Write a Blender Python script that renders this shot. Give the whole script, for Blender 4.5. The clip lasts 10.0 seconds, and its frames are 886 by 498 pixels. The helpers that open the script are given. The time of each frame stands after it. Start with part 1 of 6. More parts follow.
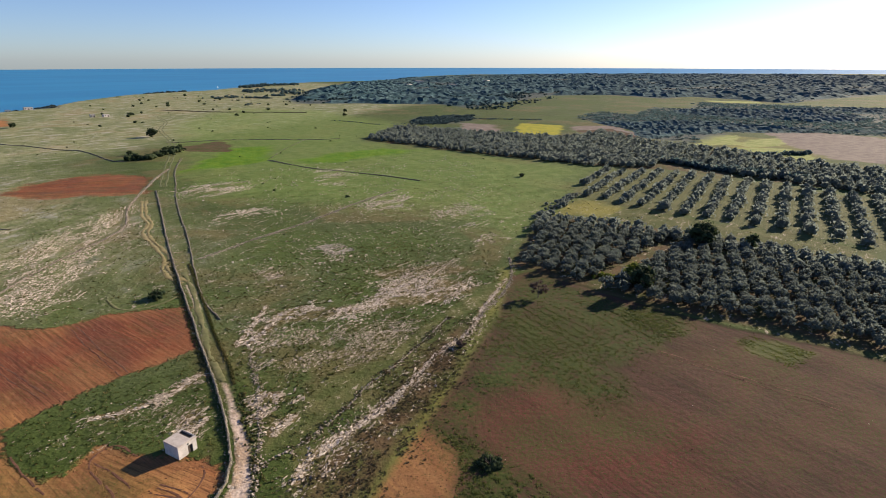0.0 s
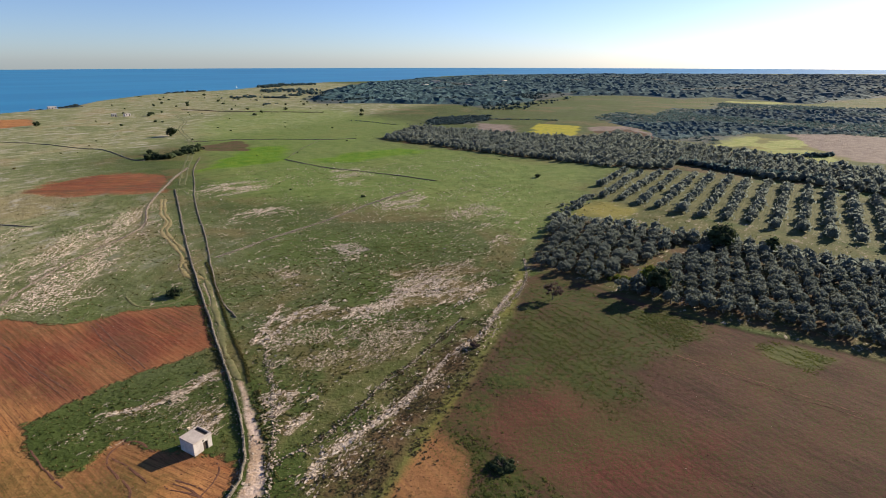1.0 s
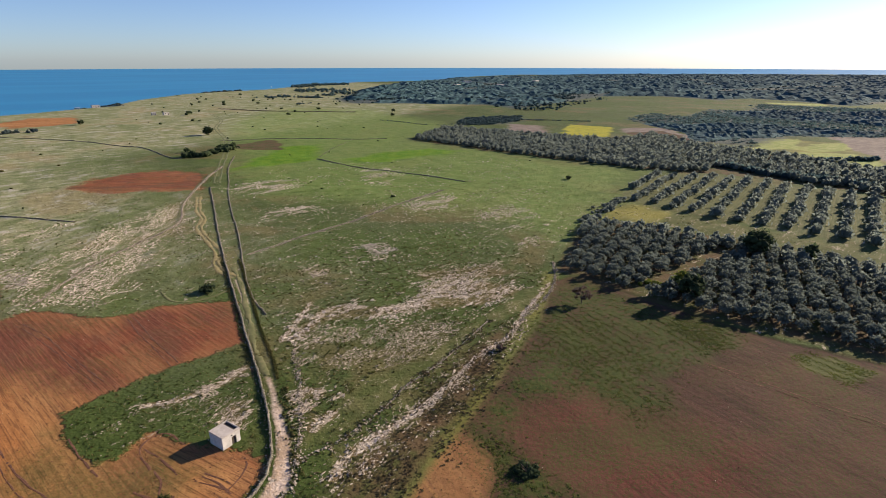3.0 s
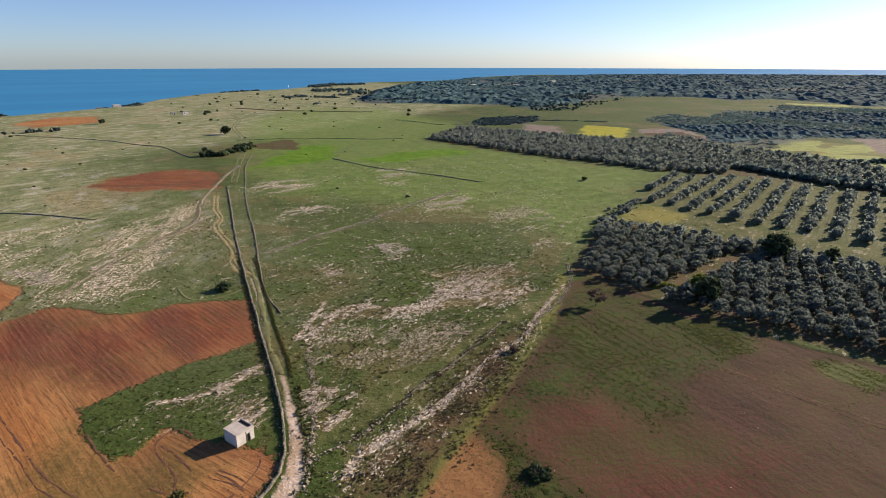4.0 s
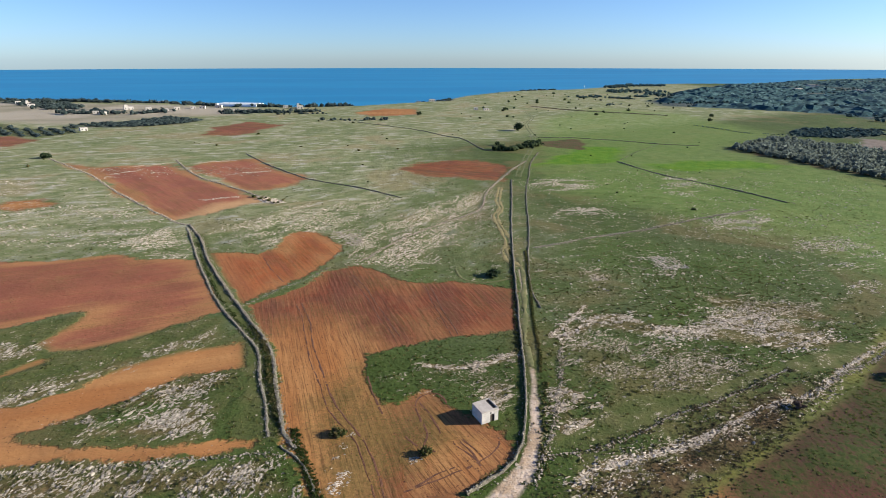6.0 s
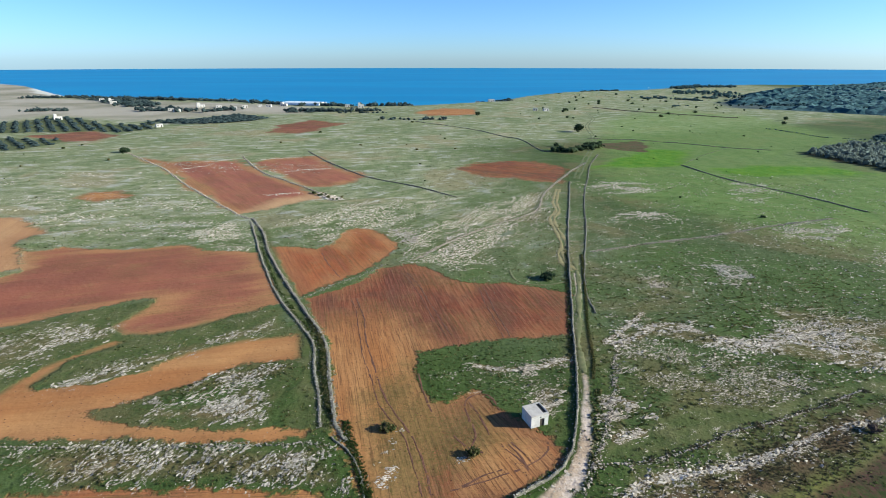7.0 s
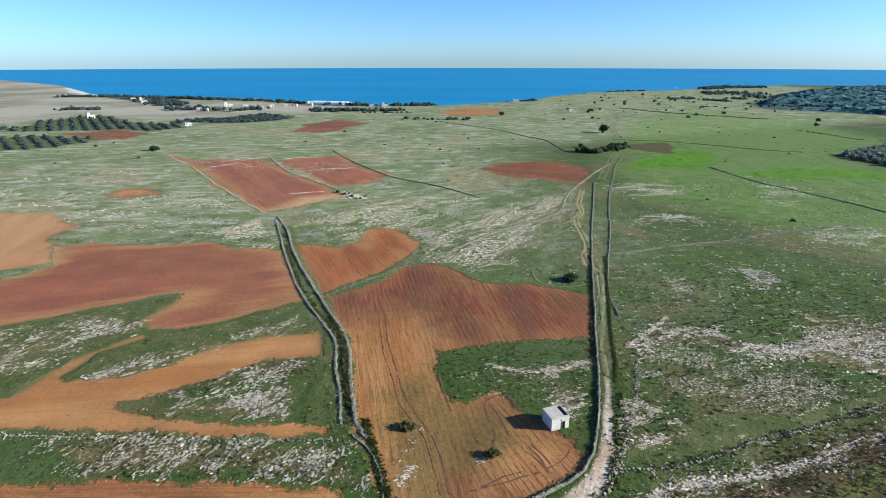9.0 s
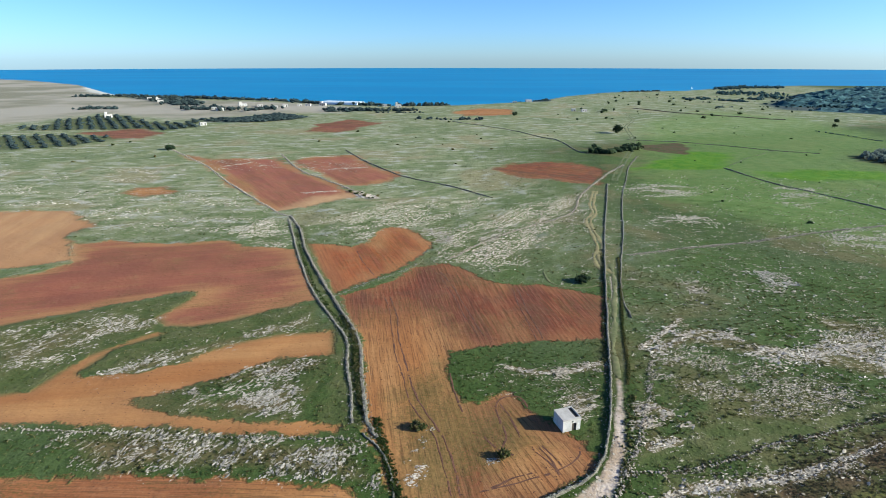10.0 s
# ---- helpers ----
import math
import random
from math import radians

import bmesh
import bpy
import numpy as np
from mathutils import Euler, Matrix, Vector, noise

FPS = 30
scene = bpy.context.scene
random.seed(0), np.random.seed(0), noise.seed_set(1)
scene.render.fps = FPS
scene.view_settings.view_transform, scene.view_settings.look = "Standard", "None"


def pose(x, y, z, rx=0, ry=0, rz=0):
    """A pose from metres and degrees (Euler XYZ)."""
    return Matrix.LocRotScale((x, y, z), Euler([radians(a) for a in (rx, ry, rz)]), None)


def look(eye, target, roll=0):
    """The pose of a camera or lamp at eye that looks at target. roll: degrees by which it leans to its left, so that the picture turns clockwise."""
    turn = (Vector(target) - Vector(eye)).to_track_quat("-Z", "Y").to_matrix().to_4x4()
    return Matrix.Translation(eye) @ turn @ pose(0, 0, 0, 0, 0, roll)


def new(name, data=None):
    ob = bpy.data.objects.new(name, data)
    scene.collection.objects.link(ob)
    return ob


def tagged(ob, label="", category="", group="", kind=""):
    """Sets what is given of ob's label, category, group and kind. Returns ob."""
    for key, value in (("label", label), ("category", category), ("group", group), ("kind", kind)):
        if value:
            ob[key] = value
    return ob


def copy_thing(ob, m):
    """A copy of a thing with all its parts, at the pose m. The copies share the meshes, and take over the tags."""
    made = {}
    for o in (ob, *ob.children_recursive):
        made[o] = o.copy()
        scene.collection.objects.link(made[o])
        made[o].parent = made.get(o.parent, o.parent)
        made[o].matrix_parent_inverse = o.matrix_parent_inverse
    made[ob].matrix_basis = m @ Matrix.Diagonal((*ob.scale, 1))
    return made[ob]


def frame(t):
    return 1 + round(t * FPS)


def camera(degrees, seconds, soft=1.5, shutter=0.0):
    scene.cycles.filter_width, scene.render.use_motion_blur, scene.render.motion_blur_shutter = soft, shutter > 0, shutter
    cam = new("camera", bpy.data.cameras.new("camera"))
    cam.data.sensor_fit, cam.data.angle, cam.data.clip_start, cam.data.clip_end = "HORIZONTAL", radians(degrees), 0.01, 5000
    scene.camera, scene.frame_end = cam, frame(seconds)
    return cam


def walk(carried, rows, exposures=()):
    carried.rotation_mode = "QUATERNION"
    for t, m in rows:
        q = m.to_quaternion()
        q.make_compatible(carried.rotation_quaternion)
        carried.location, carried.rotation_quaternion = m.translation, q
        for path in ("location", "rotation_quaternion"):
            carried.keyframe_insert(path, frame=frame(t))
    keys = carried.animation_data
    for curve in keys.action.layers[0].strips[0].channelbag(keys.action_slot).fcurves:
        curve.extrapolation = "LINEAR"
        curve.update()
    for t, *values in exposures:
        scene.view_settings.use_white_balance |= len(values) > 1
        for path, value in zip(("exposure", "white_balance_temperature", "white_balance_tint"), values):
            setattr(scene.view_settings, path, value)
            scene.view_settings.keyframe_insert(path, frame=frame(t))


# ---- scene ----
import collections

# ---- camera: a drone that hovers, drifts about a metre and turns ----
HEIGHT = 62.0
PITCH = 18.44
TURN = [
    (0.0, 38.17), (0.5, 37.37), (1.0, 36.56), (1.5, 35.80), (2.0, 35.01), (2.5, 34.25), (3.2, 33.15), (4.0, 31.91),
    (4.5, 31.09), (4.8, 30.62), (4.9, 30.40), (5.0, 26.47), (5.1, 24.0), (5.3, 19.6), (5.5, 14.96), (5.7, 10.4),
    (5.9, 5.95), (6.0, 3.65), (6.1, 1.5), (6.2, -0.75), (6.3, -1.05), (6.8, -1.83), (7.5, -2.71), (8.0, -3.32),
    (8.5, -3.90), (9.0, -4.50), (9.5, -5.11), (10.0, -5.78)]


def hover(t, turn):
    drift = max(0.0, 1 - t / 6)
    return pose(-0.97 * drift, 0, HEIGHT - 0.91 * drift, 90 - PITCH, 0, -turn)


cam = camera(76.14, 10.0, soft=0.65)
walk(cam, [(t, hover(t, turn)) for t, turn in TURN],
     exposures=[(0, 1.05, 6950, 14), (5.0, 1.05, 6950, 14), (5.6, 1.11, 6600, 10), (7.2, 1.28, 5540, -3), (10, 1.28, 5540, -3)])

# ---- light: clear sky, low sun out over the fields ----
SUN_UP, SUN_TURN = 20.5, 92.0
world = bpy.data.worlds.new("sky")
scene.world = world
world.use_nodes = True
tree = world.node_tree
sky = tree.nodes.new("ShaderNodeTexSky")
sky.sky_type = "NISHITA"
sky.sun_disc = False
sky.sun_elevation, sky.sun_rotation = radians(SUN_UP), radians(SUN_TURN)
sky.altitude, sky.air_density, sky.dust_density, sky.ozone_density = 60, 0.75, 0.35, 3.5
tint = tree.nodes.new("ShaderNodeMix")
tint.data_type, tint.blend_type = "RGBA", "MULTIPLY"
tint.inputs[0].default_value, tint.inputs[7].default_value = 1.0, (0.87, 0.945, 1.14, 1)
tree.links.new(sky.outputs[0], tint.inputs[6])
tree.links.new(tint.outputs[2], tree.nodes["Background"].inputs[0])
tree.nodes["Background"].inputs[1].default_value = 0.065
lamp = bpy.data.lights.new("sun", "SUN")
lamp.energy, lamp.angle, lamp.color = 4.6, radians(0.5), (1.0, 0.89, 0.71)
sun = new("sun", lamp)
sun.matrix_world = look((0, 0, 300), (-math.sin(radians(SUN_TURN)) * math.cos(radians(SUN_UP)), -math.cos(radians(SUN_TURN)) * math.cos(radians(SUN_UP)), 300 - math.sin(radians(SUN_UP))))
sun.location = (0, 0, 300)


# ---- materials ----
class Nodes:
    """A short way to write a node material."""

    def __init__(self, name):
        self.mat = bpy.data.materials.new(name)
        self.mat.use_nodes = True
        self.t = self.mat.node_tree
        self.bsdf = self.t.nodes["Principled BSDF"]
        self.pos = self.node("ShaderNodeTexCoord").outputs["Object"]

    def node(self, kind):
        return self.t.nodes.new(kind)

    def put(self, socket, value):
        if isinstance(value, bpy.types.NodeSocket):
            self.t.links.new(value, socket)
        elif isinstance(value, tuple) and socket.type == "RGBA":
            socket.default_value = (*value, 1)
        else:
            socket.default_value = value

    def math(self, op, a, b=0.0, c=0.0):
        n = self.node("ShaderNodeMath")
        n.operation = op
        for s, v in zip(n.inputs, (a, b, c)):
            self.put(s, v)
        return n.outputs[0]

    def mix(self, f, a, b, blend="MIX"):
        n = self.node("ShaderNodeMix")
        n.data_type, n.blend_type = "RGBA", blend
        self.put(n.inputs[0], f), self.put(n.inputs[6], a), self.put(n.inputs[7], b)
        return n.outputs[2]

    def noise(self, scale, detail=3.0, rough=0.55, vector=None, distort=0.0):
        n = self.node("ShaderNodeTexNoise")
        self.put(n.inputs["Vector"], vector or self.pos)
        n.inputs["Scale"].default_value, n.inputs["Detail"].default_value = scale, detail
        n.inputs["Roughness"].default_value, n.inputs["Distortion"].default_value = rough, distort
        return n.outputs[0]

    def step(self, value, low, high):
        n = self.node("ShaderNodeMapRange")
        n.interpolation_type = "SMOOTHSTEP"
        self.put(n.inputs[0], value), self.put(n.inputs[1], low), self.put(n.inputs[2], high)
        return n.outputs[0]

    def layer(self, name):
        n = self.node("ShaderNodeAttribute")
        n.attribute_name = name
        return n.outputs["Fac"]

    def island(self):
        return self.node("ShaderNodeNewGeometry").outputs["Random Per Island"]

    def single(self):
        return self.node("ShaderNodeObjectInfo").outputs["Random"]

    def stretch(self, x, y, z):
        n = self.node("ShaderNodeMapping")
        self.put(n.inputs[0], self.pos)
        n.inputs["Scale"].default_value = (x, y, z)
        return n.outputs[0]

    def bump(self, height, depth, strength=1.0):
        n = self.node("ShaderNodeBump")
        n.inputs["Strength"].default_value, n.inputs["Distance"].default_value = strength, depth
        self.put(n.inputs["Height"], height)
        self.put(self.bsdf.inputs["Normal"], n.outputs[0])

    def done(self, color, rough=0.9, gloss=0.2):
        self.put(self.bsdf.inputs["Base Color"], color)
        self.put(self.bsdf.inputs["Roughness"], rough)
        self.bsdf.inputs["Specular IOR Level"].default_value = gloss
        return self.mat


def ground_material():
    n = Nodes("ground")
    wide, broad, mid = n.noise(0.006, 3), n.noise(0.03, 4, 0.6), n.noise(0.16, 4, 0.62)
    fine, grain = n.noise(0.9, 4, 0.65), n.noise(3.5, 3, 0.6)
    edge = n.math("SUBTRACT", n.math("ADD", mid, n.math("MULTIPLY", fine, 0.6)), 0.8)

    def inside(name, wobble, soft):
        shifted = n.math("ADD", n.layer(name), n.math("MULTIPLY", edge, wobble))
        shifted = n.math("ADD", shifted, n.math("MULTIPLY", n.math("SUBTRACT", broad, 0.5), n.layer("loose")))
        return n.step(shifted, -soft, soft)

    # meadow: tired green with straw and dark herbs
    grass = n.mix(n.step(broad, 0.35, 0.65), (0.0455, 0.0700, 0.0155), (0.0640, 0.0900, 0.0250))
    grass = n.mix(n.step(wide, 0.45, 0.62), grass, (0.079, 0.102, 0.038))
    patch = n.noise(0.018, 4, 0.6, distort=0.6)
    grass = n.mix(n.math("MULTIPLY", n.step(patch, 0.50, 0.60), 0.9), grass, (0.060, 0.093, 0.020))
    grass = n.mix(n.math("MULTIPLY", n.step(patch, 0.48, 0.39), 0.85), grass, (0.118, 0.100, 0.042))
    grass = n.mix(n.math("MULTIPLY", n.step(mid, 0.46, 0.66), 0.75), grass, (0.041, 0.064, 0.014))
    grass = n.mix(n.math("MULTIPLY", n.step(fine, 0.52, 0.70), 0.7), grass, (0.0305, 0.0494, 0.0097))
    grass = n.mix(n.math("MULTIPLY", n.step(grain, 0.55, 0.75), 0.45), grass, (0.145, 0.142, 0.066))
    tiny = n.noise(2.6, 5, 0.75)
    grass = n.mix(n.math("MULTIPLY", n.step(tiny, 0.50, 0.66), 0.5), grass, (0.022, 0.033, 0.007))
    # pale stony heath, mixed in more with distance from the origin
    wisp = n.node("ShaderNodeCombineXYZ")
    n.put(wisp.inputs[0], n.math("MULTIPLY", n.layer("strata"), 0.13))
    n.put(wisp.inputs[1], n.math("MULTIPLY", n.layer("strike"), 0.06))
    wisps = n.noise(1.0, 5, 0.7, vector=wisp.outputs[0], distort=0.5)
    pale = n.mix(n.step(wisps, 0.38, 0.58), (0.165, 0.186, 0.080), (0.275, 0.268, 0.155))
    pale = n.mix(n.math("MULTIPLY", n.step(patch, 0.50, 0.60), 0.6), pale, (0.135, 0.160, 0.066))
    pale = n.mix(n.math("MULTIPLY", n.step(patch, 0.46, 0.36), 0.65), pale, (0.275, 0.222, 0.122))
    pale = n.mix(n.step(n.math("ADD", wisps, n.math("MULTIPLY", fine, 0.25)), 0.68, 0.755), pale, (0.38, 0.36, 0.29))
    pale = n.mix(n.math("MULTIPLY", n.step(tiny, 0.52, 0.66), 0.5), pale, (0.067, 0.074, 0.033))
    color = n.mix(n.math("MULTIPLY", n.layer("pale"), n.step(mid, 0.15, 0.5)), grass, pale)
    sere = n.mix(n.step(wide, 0.42, 0.6), (0.36, 0.31, 0.245), (0.225, 0.20, 0.135))
    color = n.mix(inside("beige", 30.0, 20.0), color, sere)
    # fresh meadow green, lightened further to take in haze over the far grass
    spring = n.mix(n.step(mid, 0.4, 0.62), (0.124, 0.190, 0.044), (0.175, 0.228, 0.066))
    spring = n.mix(n.math("MULTIPLY", n.step(tiny, 0.52, 0.66), 0.4), spring, (0.045, 0.06, 0.014))
    color = n.mix(n.math("MULTIPLY", inside("spring", 40.0, 22.0), 0.65), color, spring)
    lush = n.mix(n.step(mid, 0.4, 0.6), (0.072, 0.160, 0.009), (0.105, 0.185, 0.013))
    color = n.mix(inside("lush", 8.0, 5.0), color, lush)
    yellow = n.mix(n.step(broad, 0.4, 0.6), (0.125, 0.130, 0.040), (0.205, 0.185, 0.045))
    color = n.mix(inside("yellow", 4.0, 2.5), color, yellow)
    dusty = n.mix(n.step(mid, 0.4, 0.6), (0.155, 0.122, 0.108), (0.205, 0.165, 0.14))
    color = n.mix(inside("dusty", 6.0, 4.0), color, dusty)
    sprung = n.mix(n.step(mid, 0.4, 0.6), (0.20, 0.24, 0.065), (0.27, 0.29, 0.10))
    color = n.mix(inside("sprung", 3.0, 2.0), color, sprung)
    rape = n.mix(n.step(mid, 0.4, 0.6), (0.25, 0.25, 0.03), (0.33, 0.30, 0.03))
    color = n.mix(inside("rape", 4.0, 2.5), color, rape)
    # ploughed red earth, with furrows along each field
    furrow = n.layer("furrow")
    ridge = n.math("SINE", n.math("MULTIPLY", n.math("ADD", furrow, n.math("ADD", n.math("MULTIPLY", broad, 2.5), n.math("MULTIPLY", fine, 0.45))), 4.8))
    comb = n.node("ShaderNodeCombineXYZ")
    n.put(comb.inputs[0], n.math("MULTIPLY", furrow, 1.6))
    n.put(comb.inputs[1], n.math("MULTIPLY", n.layer("along"), 0.05))
    streak = n.noise(1.0, 4, 0.65, vector=comb.outputs[0])
    red = n.mix(n.step(broad, 0.35, 0.62), (0.182, 0.053, 0.028), (0.236, 0.084, 0.039))
    tone = n.layer("tone")
    red = n.mix(n.math("MULTIPLY", n.math("MAXIMUM", tone, 0.0), 0.85), red, (0.33, 0.100, 0.034))
    red = n.mix(n.math("MULTIPLY", n.math("MAXIMUM", n.math("MULTIPLY", tone, -1.0), 0.0), 0.85), red, (0.34, 0.128, 0.084))
    drift = n.node("ShaderNodeCombineXYZ")
    n.put(drift.inputs[0], n.math("MULTIPLY", furrow, 0.11))
    n.put(drift.inputs[1], n.math("MULTIPLY", n.layer("along"), 0.012))
    band = n.noise(1.0, 3, 0.6, vector=drift.outputs[0])
    red = n.mix(n.math("MULTIPLY", n.step(band, 0.48, 0.62), n.math("ADD", n.math("MULTIPLY", n.layer("till"), 0.45), 0.25)), red, (0.150, 0.056, 0.038))
    red = n.mix(n.math("MULTIPLY", n.step(band, 0.46, 0.34), n.math("ADD", n.math("MULTIPLY", n.layer("till"), 0.4), 0.4)), red, (0.285, 0.125, 0.060))
    red = n.mix(n.math("MULTIPLY", n.step(streak, 0.42, 0.66), n.math("MULTIPLY", n.layer("till"), 0.5)), red, (0.111, 0.041, 0.021))
    red = n.mix(n.math("MULTIPLY", n.step(mid, 0.55, 0.72), 0.35), red, (0.266, 0.148, 0.067))
    red = n.mix(n.math("MULTIPLY", n.step(grain, 0.6, 0.72), 0.35), red, (0.420, 0.280, 0.180))
    till = n.layer("till")
    sandy = n.mix(n.step(band, 0.36, 0.62), (0.315, 0.130, 0.046), (0.41, 0.205, 0.080))
    sandy = n.mix(n.math("MULTIPLY", n.math("MAXIMUM", n.math("MULTIPLY", tone, -1.0), 0.0), 0.8), sandy, (0.46, 0.30, 0.17))
    sandy = n.mix(n.math("MULTIPLY", n.step(fine, 0.55, 0.7), n.math("MULTIPLY", till, 0.5)), sandy, (0.163, 0.074, 0.030))
    dull = n.mix(n.step(streak, 0.34, 0.66), (0.049, 0.028, 0.021), (0.092, 0.044, 0.033))
    dull = n.mix(n.math("MULTIPLY", inside("redden", 14.0, 9.0), 0.75), dull, n.mix(n.step(streak, 0.32, 0.68), (0.098, 0.029, 0.022), (0.160, 0.045, 0.034)))
    dull = n.mix(n.math("MULTIPLY", n.step(fine, 0.5, 0.66), 0.5), dull, (0.044, 0.035, 0.015))
    speck = n.noise(2.2, 5, 0.78)
    comb2 = n.node("ShaderNodeCombineXYZ")
    n.put(comb2.inputs[0], n.math("ADD", n.math("MULTIPLY", furrow, 3.4), n.math("MULTIPLY", fine, 0.8)))
    n.put(comb2.inputs[1], n.math("MULTIPLY", n.layer("along"), 0.12))
    line = n.noise(1.0, 3, 0.6, vector=comb2.outputs[0])
    red = n.mix(n.math("MULTIPLY", n.step(line, 0.50, 0.62), n.math("MULTIPLY", till, 0.75)), red, (0.085, 0.034, 0.020))
    red = n.mix(n.math("MULTIPLY", n.step(line, 0.46, 0.34), n.math("MULTIPLY", till, 0.5)), red, (0.31, 0.15, 0.085))
    margin = n.step(n.math("ADD", n.layer("soil"), n.math("MULTIPLY", n.math("SUBTRACT", band, 0.5), 26.0)), 9.0, 0.0)
    red = n.mix(n.math("MULTIPLY", margin, n.math("SUBTRACT", 0.7, n.math("MULTIPLY", till, 0.66))), red, (0.37, 0.19, 0.078))
    # dark specks put the shading of clods into the soil colours
    red = n.mix(n.math("MULTIPLY", n.step(speck, 0.50, 0.66), n.math("MULTIPLY", n.math("ADD", till, 0.25), 0.36)), red, (0.063, 0.025, 0.014))
    sandy = n.mix(n.math("MULTIPLY", n.step(speck, 0.52, 0.68), n.math("MULTIPLY", n.math("ADD", till, 0.2), 0.45)), sandy, (0.111, 0.052, 0.022))
    dull = n.mix(n.math("MULTIPLY", n.step(speck, 0.50, 0.64), 0.6), dull, (0.037, 0.022, 0.013))
    dull = n.mix(n.step(n.math("ADD", broad, n.math("MULTIPLY", mid, 0.3)), 0.58, 0.80), dull, (0.093, 0.042, 0.030))
    dull = n.mix(inside("sandy", 5.0, 2.5), dull, n.mix(n.math("ADD", n.math("MULTIPLY", streak, 0.8), 0.1), sandy, dull))
    stray = n.math("MULTIPLY", n.step(n.math("ADD", speck, n.math("MULTIPLY", broad, 0.5)), 0.74, 0.86), 0.8)
    dull = n.mix(stray, dull, (0.052, 0.062, 0.016))
    # green shoots between the ridges
    sprout = n.math("MULTIPLY", n.step(n.math("ADD", broad, n.math("MULTIPLY", streak, 0.7)), 0.78, 0.98), n.step(speck, 0.44, 0.58))
    red = n.mix(n.math("MULTIPLY", n.math("MULTIPLY", n.step(n.math("ADD", ridge, n.math("MULTIPLY", fine, 1.6)), 1.0, 2.0), n.math("MULTIPLY", till, n.step(n.math("ADD", band, streak), 0.85, 1.15))), 0.5), red, (0.072, 0.032, 0.018))
    red = n.mix(n.math("MULTIPLY", n.math("MULTIPLY", n.step(n.noise(0.085, 4, 0.65, distort=0.8), 0.50, 0.64), till), 0.6), red, (0.125, 0.062, 0.036))
    red = n.mix(n.math("MULTIPLY", sprout, 0.5), red, (0.088, 0.080, 0.022))
    spread = n.math("ADD", n.math("MULTIPLY", n.layer("loose"), 0.11), 0.7)
    soil = n.math("ADD", n.layer("soil"), n.math("MULTIPLY", edge, n.math("ADD", n.math("MULTIPLY", spread, 3.0), 4.2)))
    soil = n.math("ADD", soil, n.math("MULTIPLY", n.math("SUBTRACT", broad, 0.5), n.layer("loose")))
    soil = n.step(soil, n.math("MULTIPLY", spread, -1.0), spread)
    shoots = n.math("MULTIPLY", inside("sprout", 9.0, 5.0), n.step(n.math("ADD", speck, n.math("MULTIPLY", mid, 0.5)), 0.50, 0.76))
    sown = n.mix(n.step(fine, 0.42, 0.6), (0.125, 0.094, 0.032), (0.072, 0.070, 0.021))
    sandy = n.mix(n.math("MULTIPLY", n.step(line, 0.50, 0.62), n.math("MULTIPLY", till, 0.85)), sandy, (0.135, 0.060, 0.027))
    red = n.mix(inside("sandy", 8.0, 6.0), red, sandy)
    red = n.mix(n.math("MULTIPLY", shoots, 0.66), red, sown)
    color = n.mix(soil, color, red)
    color = n.mix(inside("dull", 3.0, 1.2), color, dull)
    # weeds over the earth, ground under trees
    weeds = n.mix(n.step(fine, 0.4, 0.62), (0.058, 0.074, 0.019), (0.034, 0.047, 0.012))
    color = n.mix(n.math("MULTIPLY", inside("weeds", 7.0, 3.0), n.step(n.math("ADD", fine, n.math("MULTIPLY", mid, 0.6)), 0.62, 0.88)), color, weeds)
    bare = n.mix(n.step(mid, 0.4, 0.65), (0.096, 0.063, 0.033), (0.063, 0.070, 0.022))
    color = n.mix(inside("bare", 3.0, 2.0), color, bare)
    stripe = n.mix(n.step(streak, 0.4, 0.6), (0.115, 0.118, 0.052), (0.075, 0.090, 0.035))
    color = n.mix(inside("orchard", 3.0, 2.0), color, stripe)
    # dark wood floor, blued with haze to match the far crowns
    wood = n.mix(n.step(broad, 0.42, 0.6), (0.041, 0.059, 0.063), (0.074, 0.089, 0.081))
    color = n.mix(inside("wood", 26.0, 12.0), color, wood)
    lawn = n.mix(n.step(mid, 0.4, 0.62), (0.074, 0.088, 0.027), (0.108, 0.108, 0.042))
    lawn = n.mix(n.math("MULTIPLY", n.step(tiny, 0.5, 0.68), 0.35), lawn, (0.035, 0.05, 0.012))
    color = n.mix(inside("lawn", 3.0, 1.6), color, lawn)
    earth = n.mix(n.step(fine, 0.4, 0.62), (0.175, 0.108, 0.056), (0.092, 0.076, 0.036))
    color = n.mix(n.math("MULTIPLY", n.step(n.math("ADD", n.layer("rock"), n.math("MULTIPLY", edge, 0.5)), 0.38, 0.80), n.math("MAXIMUM", n.math("SUBTRACT", 0.70, n.layer("pale")), 0.0)), color, earth)
    # limestone that breaks through the turf
    vor = n.node("ShaderNodeTexVoronoi")
    n.put(vor.inputs["Vector"], n.stretch(1, 1, 0.4))
    vor.inputs["Scale"].default_value = 0.9
    bed = n.math("ADD", n.math("MULTIPLY", n.layer("rock"), 0.52), n.math("SUBTRACT", n.math("MULTIPLY", mid, 0.9), n.math("MULTIPLY", vor.outputs[0], 0.35)))
    slab = n.node("ShaderNodeCombineXYZ")
    n.put(slab.inputs[0], n.math("MULTIPLY", n.layer("strata"), 0.75))
    n.put(slab.inputs[1], n.math("MULTIPLY", n.layer("strike"), 0.16))
    ledge = n.noise(1.0, 5, 0.68, vector=slab.outputs[0])
